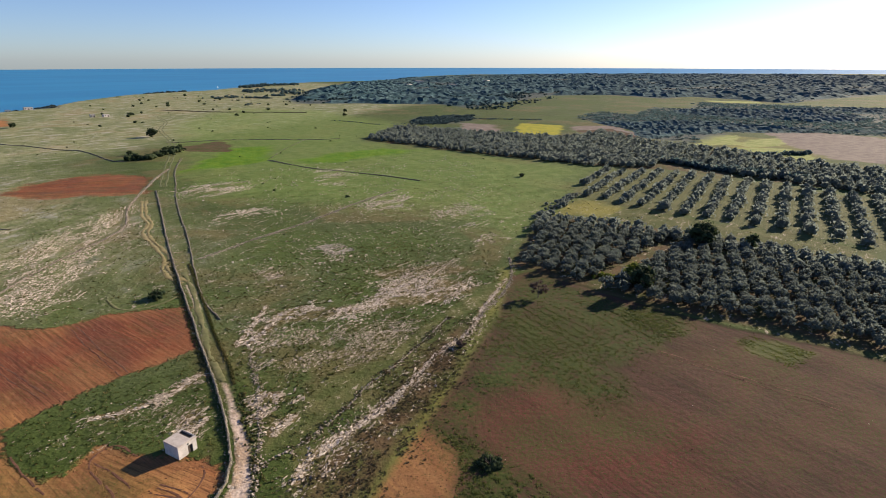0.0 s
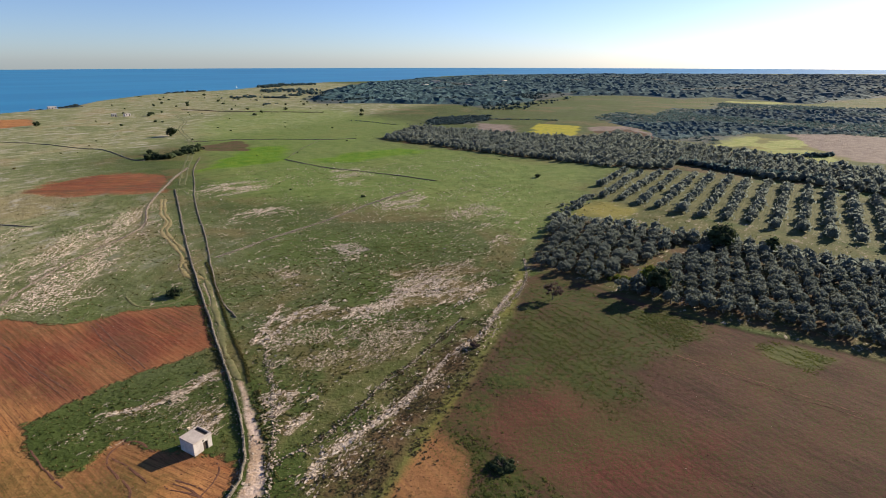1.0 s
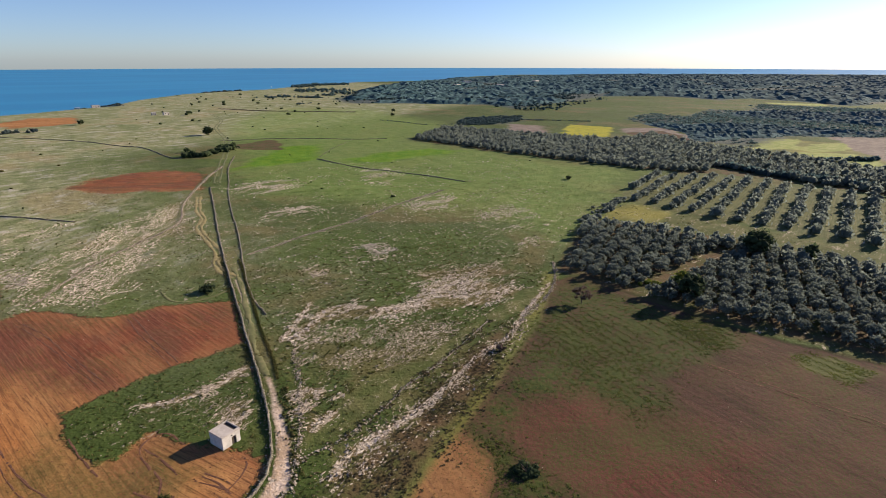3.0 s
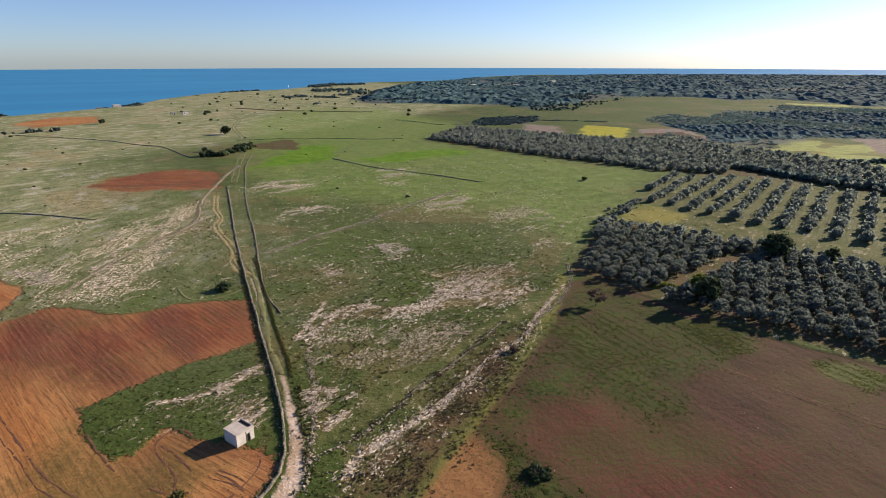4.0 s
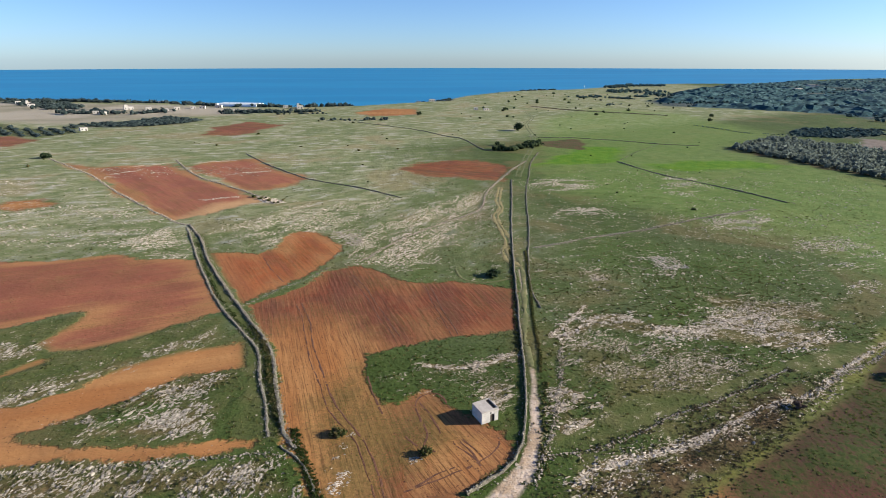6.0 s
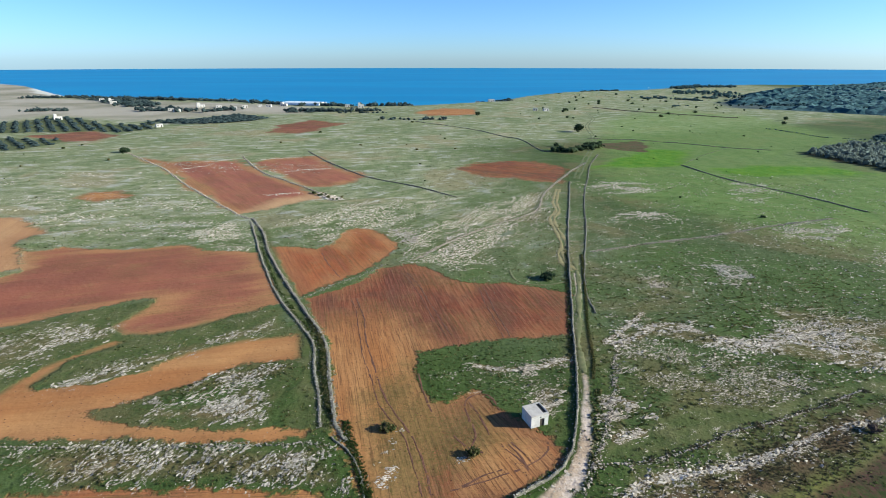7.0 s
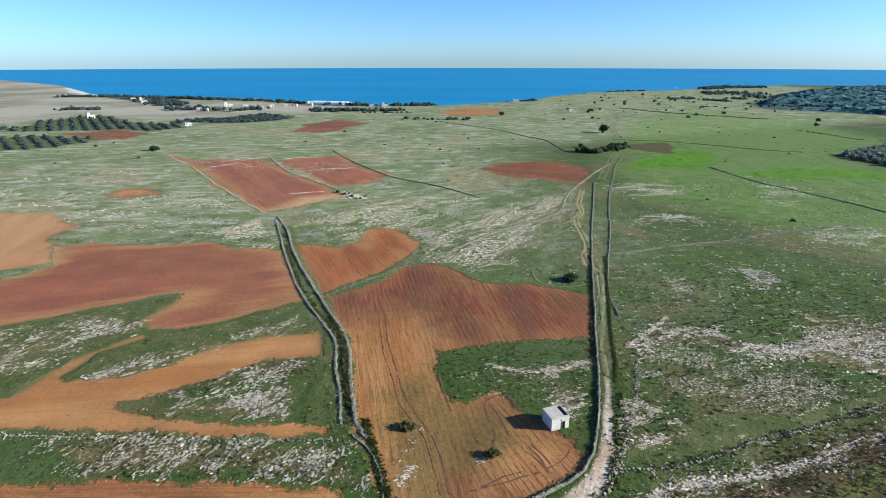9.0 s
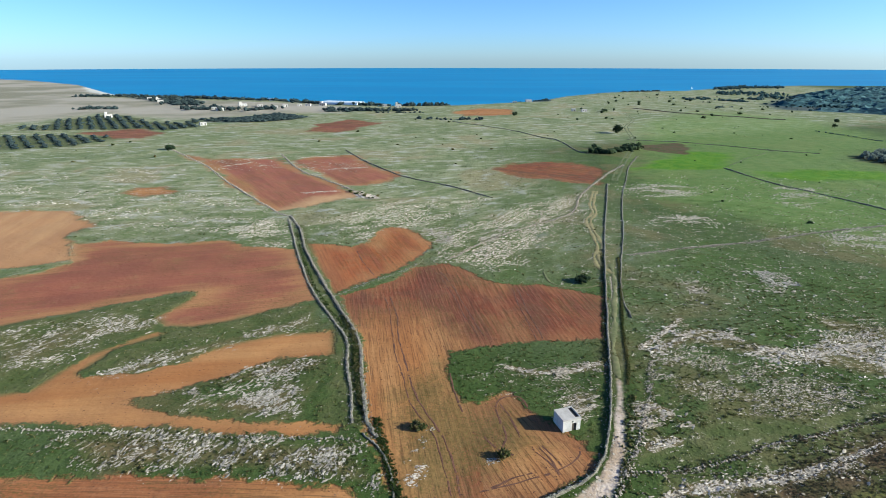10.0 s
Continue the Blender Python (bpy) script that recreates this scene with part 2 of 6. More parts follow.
    stone = n.step(n.math("ADD", n.math("ADD", n.math("MULTIPLY", bed, 0.45), n.math("MULTIPLY", ledge, 0.85)), n.math("ADD", n.math("MULTIPLY", fine, 0.4), n.math("MULTIPLY", grain, 0.45))), 1.17, 1.25)
    lime = n.mix(n.step(grain, 0.4, 0.62), (0.24, 0.195, 0.15), (0.46, 0.39, 0.31))
    color = n.mix(n.math("MULTIPLY", stone, n.step(n.layer("rock"), 0.02, 0.2)), color, lime)
    # cart track: chalky ruts with turf between
    track = n.step(n.math("ADD", n.layer("track"), n.math("MULTIPLY", edge, 1.6)), 0.0, 0.5)
    dust = n.mix(n.step(fine, 0.38, 0.66), (0.43, 0.295, 0.20), (0.60, 0.46, 0.36))
    dust = n.mix(n.step(n.math("ADD", n.math("MULTIPLY", mid, 0.6), n.math("MULTIPLY", grain, 0.5)), 0.52, 0.64), dust, (0.24, 0.175, 0.11))
    color = n.mix(n.math("MULTIPLY", track, n.step(n.math("ADD", n.layer("bald"), n.math("MULTIPLY", mid, 0.8)), 0.55, 0.85)), color, dust)
    worn = n.mix(n.step(n.math("ADD", n.math("MULTIPLY", mid, 0.7), n.math("MULTIPLY", grain, 0.25)), 0.40, 0.56), (0.56, 0.44, 0.36), (0.42, 0.30, 0.205))
    color = n.mix(inside("dust", 1.5, 0.5), color, worn)
    color = n.mix(inside("chalk", 20.0, 8.0), color, (0.56, 0.52, 0.46))
    # beach along the shore
    color = n.mix(n.math("SUBTRACT", 1.0, n.step(n.math("ADD", n.layer("land"), n.math("MULTIPLY", edge, 14.0)), 4.0, 16.0)), color, (0.460, 0.420, 0.340))
    clods = n.math("MULTIPLY", n.math("MULTIPLY", ridge, n.math("ADD", streak, 0.2)), n.math("MULTIPLY", n.math("MULTIPLY", soil, till), 0.08))
    height = n.math("ADD", n.math("ADD", n.math("MULTIPLY", mid, 1.1), n.math("MULTIPLY", fine, 0.5)), n.math("ADD", clods, n.math("MULTIPLY", grain, 0.12)))
    tilled = n.math("MAXIMUM", soil, inside("dull", 3.0, 1.2))
    height = n.math("MULTIPLY", height, n.math("SUBTRACT", 1.0, n.math("MULTIPLY", tilled, 0.6)))
    n.bump(height, 0.55, 0.9)
    return n.done(color, 0.95, 0.1)


def leaf_material(name, dark, light, dry=None, amount=0.15, sheer=0.42):
    n = Nodes(name)
    r = n.island()
    color = n.mix(r, dark, light)
    color = n.mix(n.step(n.noise(0.5, 2), 0.4, 0.65), color, dark)
    if dry:
        color = n.mix(n.step(n.math("ADD", n.math("MULTIPLY", r, 0.5), n.noise(0.11, 3)), 1 - amount - 0.1, 1 - amount + 0.1), color, dry)
    n.bump(n.noise(9, 2), 0.05, 0.6)
    n.done(color, 0.9, 0.08)
    thin, both = n.node("ShaderNodeBsdfTranslucent"), n.node("ShaderNodeMixShader")
    n.put(thin.inputs[0], n.mix(0.35, color, light))
    both.inputs[0].default_value = sheer
    n.t.links.new(n.bsdf.outputs[0], both.inputs[1])
    n.t.links.new(thin.outputs[0], both.inputs[2])
    n.t.links.new(both.outputs[0], n.t.nodes["Material Output"].inputs[0])
    return n.mat


def stone_material(name, dark, light, lichen):
    n = Nodes(name)
    color = n.mix(n.island(), dark, light)
    color = n.mix(n.math("MULTIPLY", n.step(n.noise(2.6, 4, 0.65), 0.5, 0.7), 0.6), color, lichen)
    n.bump(n.noise(7, 4), 0.06, 0.8)
    return n.done(color, 0.92, 0.2)


def plain_material(name, a, b, scale=1.5, rough=0.85, depth=0.02):
    n = Nodes(name)
    coarse, small = n.noise(scale, 4, 0.62), n.noise(scale * 8, 3)
    color = n.mix(n.step(n.math("ADD", n.math("MULTIPLY", coarse, 0.7), n.math("MULTIPLY", small, 0.3)), 0.36, 0.64), a, b)
    n.bump(small, depth, 0.6)
    return n.done(color, rough, 0.3)


def sea_material():
    n = Nodes("sea_water")
    wind = n.noise(0.0012, 4, 0.6, vector=n.stretch(1, 3.5, 1))
    color = n.mix(n.step(wind, 0.4, 0.62), (0.006, 0.165, 0.35), (0.012, 0.20, 0.39))
    n.bump(n.noise(0.09, 4, 0.6), 0.35, 0.5)
    return n.done(color, 0.46, 0.4)


GROUND = ground_material()
SEA = sea_material()
# silvery olive leaf, paled and blued a little more for haze
OLIVE = leaf_material("olive_leaves", (0.148, 0.176, 0.154), (0.190, 0.220, 0.192), sheer=0.6)
PINE = leaf_material("dark_leaves", (0.030, 0.048, 0.025), (0.075, 0.098, 0.046))
FRESH = leaf_material("fresh_leaves", (0.085, 0.12, 0.022), (0.19, 0.215, 0.045), sheer=0.55)
SCRUB = leaf_material("scrub_leaves", (0.030, 0.045, 0.015), (0.105, 0.115, 0.040), (0.17, 0.14, 0.06), 0.22)
WEED = leaf_material("weed_leaves", (0.030, 0.048, 0.014), (0.085, 0.105, 0.030))
HEATHER = leaf_material("heath_leaves", (0.036, 0.042, 0.026), (0.115, 0.110, 0.070), (0.13, 0.095, 0.055), 0.25)
SHOOT = leaf_material("young_weeds", (0.085, 0.112, 0.034), (0.165, 0.185, 0.058), sheer=0.55)
TUFT = leaf_material("grass_blades", (0.055, 0.078, 0.016), (0.145, 0.145, 0.045), (0.24, 0.20, 0.09), 0.2)
# bluer than the plant: haze over the far woods, put into the leaf colour
HAZED_MAQUIS = leaf_material("hazed_maquis_leaves", (0.055, 0.098, 0.105), (0.098, 0.148, 0.150), sheer=0.6)
# the woodland roof carries the same haze blue in its colour
n = Nodes("hazed_canopy_leaves")
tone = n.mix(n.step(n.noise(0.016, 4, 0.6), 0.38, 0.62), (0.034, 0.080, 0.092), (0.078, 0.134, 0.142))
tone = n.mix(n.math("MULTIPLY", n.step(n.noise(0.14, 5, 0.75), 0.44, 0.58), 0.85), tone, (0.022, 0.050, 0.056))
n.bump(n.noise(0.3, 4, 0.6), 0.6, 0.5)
HAZED_CANOPY = n.done(tone, 0.95, 0.05)
# dark green of distant groves, with some haze blue mixed in
HAZED_GROVE = leaf_material("hazed_grove_leaves", (0.045, 0.066, 0.066), (0.085, 0.108, 0.104))
TWIG = leaf_material("bare_twigs", (0.09, 0.065, 0.055), (0.16, 0.12, 0.10))
BARK = plain_material("bark", (0.09, 0.07, 0.055), (0.17, 0.14, 0.11), 3.0, 0.95, 0.06)
LIMESTONE = stone_material("limestone", (0.18, 0.145, 0.11), (0.55, 0.46, 0.365), (0.17, 0.13, 0.092))
BRIGHT = stone_material("bright_limestone", (0.28, 0.225, 0.175), (0.68, 0.585, 0.49), (0.26, 0.20, 0.15))
WALLSTONE = stone_material("wall_stone", (0.15, 0.13, 0.10), (0.40, 0.35, 0.285), (0.13, 0.125, 0.09))
OLDSTONE = stone_material("lichened_stone", (0.12, 0.11, 0.09), (0.31, 0.28, 0.235), (0.10, 0.10, 0.075))
GREYSTONE = stone_material("grey_limestone", (0.165, 0.14, 0.112), (0.47, 0.41, 0.345), (0.155, 0.13, 0.10))
# core kept darker than the stones: shade of the gaps in its colour
RUBBLE = plain_material("wall_rubble", (0.11, 0.098, 0.075), (0.22, 0.197, 0.155), 1.2, 0.95, 0.08)
PLASTER = plain_material("lime_plaster", (0.44, 0.405, 0.375), (0.58, 0.54, 0.505), 0.9, 0.85, 0.02)
ROOFING = plain_material("roof_screed", (0.38, 0.33, 0.295), (0.50, 0.445, 0.405), 0.8, 0.9, 0.02)
WOOD = plain_material("dark_wood", (0.045, 0.035, 0.028), (0.08, 0.06, 0.045), 3.0, 0.8, 0.02)
OCHRE = plain_material("track_earth", (0.17, 0.14, 0.058), (0.28, 0.225, 0.105), 0.4, 0.95, 0.04)
TURF = plain_material("trodden_turf", (0.085, 0.10, 0.036), (0.13, 0.135, 0.058), 0.15, 0.95, 0.04)
LANE = plain_material("lane_grass", (0.095, 0.102, 0.040), (0.165, 0.152, 0.070), 0.15, 0.95, 0.04)
BANK = plain_material("bank_earth", (0.06, 0.055, 0.03), (0.11, 0.085, 0.05), 0.15, 0.95, 0.1)
# red earth, darkened to hold the shade of the wheel ruts
RUT = plain_material("rut_earth", (0.085, 0.038, 0.024), (0.165, 0.074, 0.042), 0.7, 0.95, 0.05)
SAIL = plain_material("sail_cloth", (0.78, 0.78, 0.76), (0.84, 0.84, 0.82), 0.5)
FILM = plain_material("greenhouse_film", (0.66, 0.68, 0.70), (0.76, 0.78, 0.80), 0.05, 0.5)
GLASSY = plain_material("window_dark", (0.03, 0.035, 0.04), (0.05, 0.055, 0.06), 1.0, 0.3)

# ---- plan: outlines of the fields and lines of the walls, in metres ----
areas = collections.defaultdict(list)
furrows = []


def area(layer, outline, weight=1.0, furrow=None, tone=0.0, till=1.0):
    areas[layer].append((np.array(outline, float), weight))
    if furrow is not None:
        furrows.append((np.array(outline, float), radians(furrow), tone, till))
    return outline


hut_meadow = area("meadow", [(-9.5, 113), (-3, 116), (10, 120), (26.5, 122.5), (22.5, 98.5), (18.8, 80.5), (17.4, 81), (16.2, 83.6), (13.8, 84.6), (11.2, 88.6), (7.0, 91.8), (3.5, 97.5), (0, 95.5), (-2.5, 93), (-5.5, 93.5), (-8, 97.5), (-10, 106)])
main_field = area("soil", [(-43, 141), (-31, 153), (-26, 167), (-16, 170), (-8, 163), (0, 154), (13, 156), (30, 148), (26, 122.5), (18, 82.5), (16.5, 77.5), (13.5, 73.5), (7, 69), (5, 61), (-11, 59.5), (-14, 67.5), (-19, 77.5), (-23, 86.5), (-30.5, 117), (-36, 126)], furrow=105, till=0.75)
heart_field = area("soil", [(-68, 187), (-51, 184), (-46, 189), (-46, 204), (-42, 210), (-34, 208), (-25, 195), (-23, 187), (-26, 176), (-31, 163), (-38, 153), (-45, 143), (-54, 160)], furrow=116, tone=0.9, till=0.35)
west_field = area("soil", [(-161, 135), (-147, 143), (-141, 148), (-137, 159), (-150, 177), (-139, 183), (-116, 181), (-98, 187), (-89, 181), (-70, 180), (-54, 148), (-49, 138), (-56, 132), (-67, 122), (-73.5, 118.5), (-81, 118.5), (-86, 122), (-84, 131), (-82, 140), (-87, 140), (-96, 133), (-107, 125), (-121, 114), (-131, 107)], furrow=22, tone=-0.5, till=0.1)
pale_field = area("soil", [(-241, 211), (-214, 216), (-189, 221), (-158, 200), (-161, 188), (-139, 162), (-147, 155), (-172, 145)], furrow=110, tone=-0.45, till=0.1)
sandy_field = area("soil", [(-38.5, 120.5), (-50.5, 117.5), (-61.5, 111), (-66.5, 102.5), (-73.5, 97), (-84, 94.5), (-86, 96), (-85, 105.5), (-78, 114.5), (-81, 116), (-90, 102.5), (-91.5, 89), (-106, 82.5), (-98.5, 75.5), (-87.5, 77.5), (-73, 79.5), (-57, 80.5), (-46, 79.5), (-26.5, 81.5), (-27, 84), (-48, 83.5), (-60, 83.5), (-70, 87), (-63.5, 91), (-56.5, 96), (-51, 103), (-44, 107.5), (-35, 109)], furrow=12, till=0.15)
south_field = area("soil", [(-87, 64.5), (-67.5, 66), (-59, 68), (-41, 68.5), (-26.5, 69), (-21, 68), (-17, 65), (-14.5, 55.5), (-71.5, 49.5)], furrow=4, tone=0.7, till=0.75)
terrace_field = area("soil", [(-214, 368), (-187, 355), (-167, 361), (-149, 370), (-120, 327), (-75, 276), (-66, 263), (-82, 243), (-95, 229), (-121, 258), (-149, 293), (-183, 336)], furrow=128, tone=-0.8, till=0.2)
upper_field = area("soil", [(-138, 357), (-124, 373), (-100, 380), (-81, 348), (-55, 312), (-59, 299), (-71, 283), (-81, 285), (-107, 319)], furrow=128, tone=-0.8, till=0.2)
distant_field = area("soil", [(-180, 521), (-187, 570), (-171, 630), (-125, 592), (-135, 549), (-145, 503)], furrow=30, tone=-0.6)
lane_field = area("soil", [(-5, 338), (5, 355), (27, 370), (55, 362), (64, 338), (51, 300), (35, 306), (14, 314)], furrow=150, tone=0.3)
tan_patch = area("soil", [(-186, 256), (-188, 271), (-172, 276), (-160, 258), (-170, 248)], furrow=30)
far_tan = area("soil", [(-63, 737), (-29, 794), (13, 789), (12, 697), (-45, 684)], furrow=0)
far_red = area("soil", [(-382, 479), (-342, 517), (-306, 495), (-300, 452), (-318, 447)], furrow=0, tone=-0.8)
brown_meadow = area("bare", [(107, 456), (141, 466), (143, 442), (127, 411), (115, 421), (103, 437)])
purple_field = area("dull", [(417, 338), (457, 328), (424, 263), (388, 267)], furrow=60)
area("sandy", pale_field)
area("sandy", sandy_field)
area("sandy", far_tan)
area("sandy", tan_patch)
hut_yard = area("sandy", [(2, 95), (6, 89), (11, 83), (16, 80), (13, 74.5), (7, 70), (0, 69), (-1, 78), (3, 84)], furrow=116, tone=0.3, till=0.95)
spring_meadow = area("spring", [(80, 344), (148, 631), (267, 784), (340, 685), (321, 482), (231, 398), (252, 302), (274, 210), (188, 157), (142, 139), (143, 184), (111, 226), (71, 278)])
green_lawn = area("lawn", [(23.5, 81.5), (32.5, 86), (42.5, 93), (56.5, 93), (68, 98.5), (85, 104.5), (103, 111), (105, 108), (90.5, 100.5), (76.5, 97.5), (59, 89.5), (44, 84), (31, 80.5), (24, 78.5)])
field_weeds = area("sprout", [(-20, 94), (-11.5, 108), (-8.5, 97.5), (-2, 91.5), (3, 92.5), (8.5, 81.5), (2, 77.5), (-5.5, 68), (-12, 65.5), (-16, 77.5)])
weeds_e = area("weeds", [(56.5, 70), (87, 89.5), (110, 107), (119, 105), (121, 82.5), (121, 63), (107.5, 59), (95.5, 60.5), (88.5, 61.5), (85, 51), (78, 53), (77, 66.5), (68.5, 67.5), (62.5, 70), (53.5, 62), (51, 65.5)])
verge = area("yellow", [(27.5, 59), (30.5, 61), (41, 67), (57, 76.5), (74, 87.5), (97, 102.5), (115, 117), (117, 116), (98, 100), (75.5, 85), (57.5, 73.5), (42.5, 65.5), (32.5, 59)])
rock_spine = area("rock", [(23, 70), (34.5, 73), (43, 76.5), (50.5, 80.5), (58.5, 85), (68.5, 90.5), (78.5, 92.5), (87, 96), (82.5, 90), (67, 83.5), (56, 78.5), (46.5, 73.5), (37.5, 70.5), (26.5, 66.5)], 0.6)
strip_earth = area("bare", [(24, 68), (38, 75), (56, 84), (74, 94), (82, 96), (66, 81), (50, 72.5), (36, 63), (28, 58), (20, 60)])
scrub_strip = area("weeds", [(20, 66), (38, 75), (56, 84), (74, 95), (84, 97), (66, 80), (50, 71), (34, 60), (24, 54), (16, 58)])
terrace_tan = area("sandy", [(-95, 230), (-87, 256), (-69, 273), (-64, 261), (-81, 240)])
headland = area("beige", [(-2409, 1988), (-1821, 1977), (-1151, 1522), (-722, 1066), (-792, 969), (-1143, 934)])
east_tan = area("sandy", [(48, 72), (49, 65.5), (49, 60), (46.5, 56), (41, 51), (27.5, 60.5), (35, 64), (43, 69)])
beige_shore = area("beige", [(-997, 901), (-817, 1001), (-613, 940), (-360, 882), (-195, 797), (-202, 706), (-258, 700), (-346, 606), (-496, 676), (-499, 572), (-549, 488)])
bright_meadow = area("lush", [(77, 347), (102, 380), (133, 424), (160, 416), (154, 389), (133, 356), (106, 348)])
bright_strip = area("lush", [(151, 343), (179, 353), (225, 358), (235, 330), (193, 328), (165, 323), (150, 329)])
east_field = area("dull", [(22.5, 57), (31, 60.5), (41, 66), (49.5, 71), (52, 70.5), (63.5, 77), (90, 93.5), (113, 112), (122, 110), (124, 85), (128, 59.5), (140, 25.5), (142.5, 9.5), (93, 1.5)], furrow=86)
weeds_a = area("weeds", [(89, 94.5), (108.5, 87.5), (95.5, 66.5), (85, 51), (78, 53), (77, 66.5), (73.5, 78)])
weeds_b = area("weeds", [(110, 77.5), (125, 74.5), (125.5, 63.5), (119, 58.5), (108, 63.5)])
weeds_c = area("lawn", [(125.5, 50), (131.5, 43.5), (131.5, 36), (122.5, 37.5), (121, 45)])
weeds_d = area("weeds", [(51, 68.5), (52.5, 62.5), (52.5, 51.5), (54.5, 40.5), (34.5, 48), (40, 58.5), (46, 63.5)])
olive_ground = area("bare", [(118, 117), (121, 107), (123, 87), (128, 65), (138, 43.5), (142.5, 27.5), (147, 12.5), (216, 26), (211, 48), (206, 71), (196, 105), (181, 142), (171, 155)])
band_ground = area("bare", [(237, 407), (257, 308), (280, 217), (311, 180), (322, 119), (323, 81), (322, 46), (397, 60), (399, 103), (396, 149), (406, 195), (401, 239), (431, 320), (370, 311), (336, 387), (307, 461)])
row_ground = area("orchard", [(212, 171), (273, 203), (302, 174), (315, 116), (317, 79), (316, 45), (230, 28), (229, 53), (227, 80), (219, 112)], furrow=21)
yellow_strip = area("yellow", [(179, 151), (208, 165), (212, 140), (187, 133)])
olive_strip = area("lawn", [(187, 133), (212, 140), (216, 111), (223, 78), (225, 52), (210, 47), (205, 71), (196, 105)])
yellow_field = area("rape", [(342, 340), (428, 417), (444, 373), (359, 314)])
far_yellow = area("yellow", [(439, 230), (486, 245), (514, 198), (498, 154), (421, 128), (411, 158), (423, 196)])
rock_crest = area("rock", [(34.5, 119.5), (39, 125.5), (46.5, 132.5), (54.5, 129), (66.5, 120.5), (78, 131), (88, 133), (98, 122), (103, 112), (96, 107), (84.5, 107), (70.5, 112.5), (56, 116.5), (46, 121), (36, 116.5)], 0.75)
terrace_ledge = area("rock", [(-192, 354), (-146, 359), (-130, 331), (-148, 318), (-170, 322)], 0.3)
upper_ledge = area("rock", [(-132, 347), (-106, 363), (-84, 350), (-81, 325), (-106, 316)], 0.3)
rock_patch = area("rock", [(144, 304), (165, 299), (140, 258), (126, 265)], 0.45)
rock_bare = area("rock", [(128, 227), (149, 223), (135, 202), (119, 206)], 0.45)
rock_slope = area("rock", [(36, 116.5), (46, 120.5), (55.5, 115.5), (81, 107), (71.5, 99), (53, 94), (37.5, 100.5), (32.5, 105.5)], 0.5)
rock_lane = area("rock", [(28, 97.5), (36, 91.5), (36, 89), (31, 90.5), (32, 84), (28.5, 81), (23, 79), (25.5, 88.5)], 0.7)
rock_strip = area("rock", [(21.5, 69), (38, 75.5), (56, 84), (81, 96.5), (87, 96), (69, 84.5), (49, 75.5), (31, 66.5), (22.5, 62.5)], 0.5)
rock_west = area("rock", [(-64.5, 90.5), (-59.5, 95.5), (-53.5, 99.5), (-49.5, 105), (-36, 106.5), (-35, 103), (-41, 99.5), (-51, 95), (-60.5, 90.5)], 0.75)
rock_south = area("rock", [(-76, 75.5), (-65.5, 78), (-43.5, 78.5), (-24, 80), (-19, 73.5), (-17, 69), (-39.5, 69.5), (-62.5, 68)], 0.7)
rock_pasture = area("rock", [(-83, 94), (-72.5, 107), (-60, 118), (-48, 128), (-43.5, 123), (-57, 112.5), (-69, 102.5), (-78.5, 92.5)], 0.75)
rock_ledge = area("rock", [(-124, 113), (-107, 114), (-97, 124), (-84, 123.5), (-82, 116.5), (-92, 110.5), (-96, 98.5), (-107.5, 96)], 0.65)
rock_mid = area("rock", [(-21, 199), (4, 239), (43, 279), (32, 211), (7, 171), (-17, 171)], 0.52)
rock_bend = area("rock", [(-105, 201), (-94, 219), (-76, 193), (-73, 182), (-87, 181)], 0.6)
rock_plain = area("rock", [(-339, 304), (-187, 320), (-99, 231), (-103, 196), (-155, 199), (-190, 222), (-246, 216)], 0.5)
rock_path = area("rock", [(63, 297), (82, 303), (102, 297), (96, 282), (79, 272), (60, 275)], 0.5)
rock_grey = area("rock", [(76, 173), (85, 173), (88, 162), (81, 156), (76, 163)], 0.45)
rock_hut = area("rock", [(12.5, 106), (14, 108), (22.5, 111.5), (22.5, 107.5), (18, 105), (13, 103.5)], 0.8)
rock_fore = area("rock", [(-76, 208), (-48, 254), (-1, 265), (-27, 217), (-49, 192)], 0.52)
rock_shelf = area("rock", [(-58, 84.5), (-58, 89.5), (-47.5, 92), (-39.5, 95.5), (-35.5, 86.5), (-42.5, 85)], 0.75)
rock_tongue = area("rock", [(-83, 93), (-77.5, 99), (-72.5, 103.5), (-65, 106), (-71, 99), (-79.5, 93)], 0.8)
rock_step = area("rock", [(12.5, 96.5), (16, 101), (21.5, 100), (20, 93.5), (18, 91), (14, 89.5)], 0.8)
rock_corner = area("rock", [(-29, 207), (-21, 214), (-16, 205), (-16, 192), (-23, 192)], 0.6)
rock_rise = area("rock", [(79, 143), (108, 134), (110, 120), (97, 121), (79, 132)], 0.7)
rock_knoll = area("rock", [(52, 155), (59, 165), (61, 162), (57, 153)], 0.8)
rock_meadow = area("rock", [(136, 184), (156, 191), (164, 182), (152, 156), (132, 139), (122, 138), (132, 156), (128, 168)], 0.42)
rock_upland = area("rock", [(133, 222), (147, 224), (150, 212), (138, 199), (127, 205)], 0.42)
rock_hollow = area("rock", [(77, 168), (87, 174), (89, 163), (81, 153), (74, 156)], 0.45)
rock_shoal = area("rock", [(61, 231), (76, 241), (87, 238), (82, 231), (69, 225), (61, 223)], 0.45)
lane_green = area("lawn", [(-80, 209), (-77, 209), (-55, 161), (-41.5, 136), (-34, 120), (-26.5, 94), (-23, 84.5), (-26, 84), (-30.5, 85), (-31.5, 93.5), (-35, 106.5), (-39.5, 116.5), (-39.5, 123), (-48.5, 141), (-64, 170)])
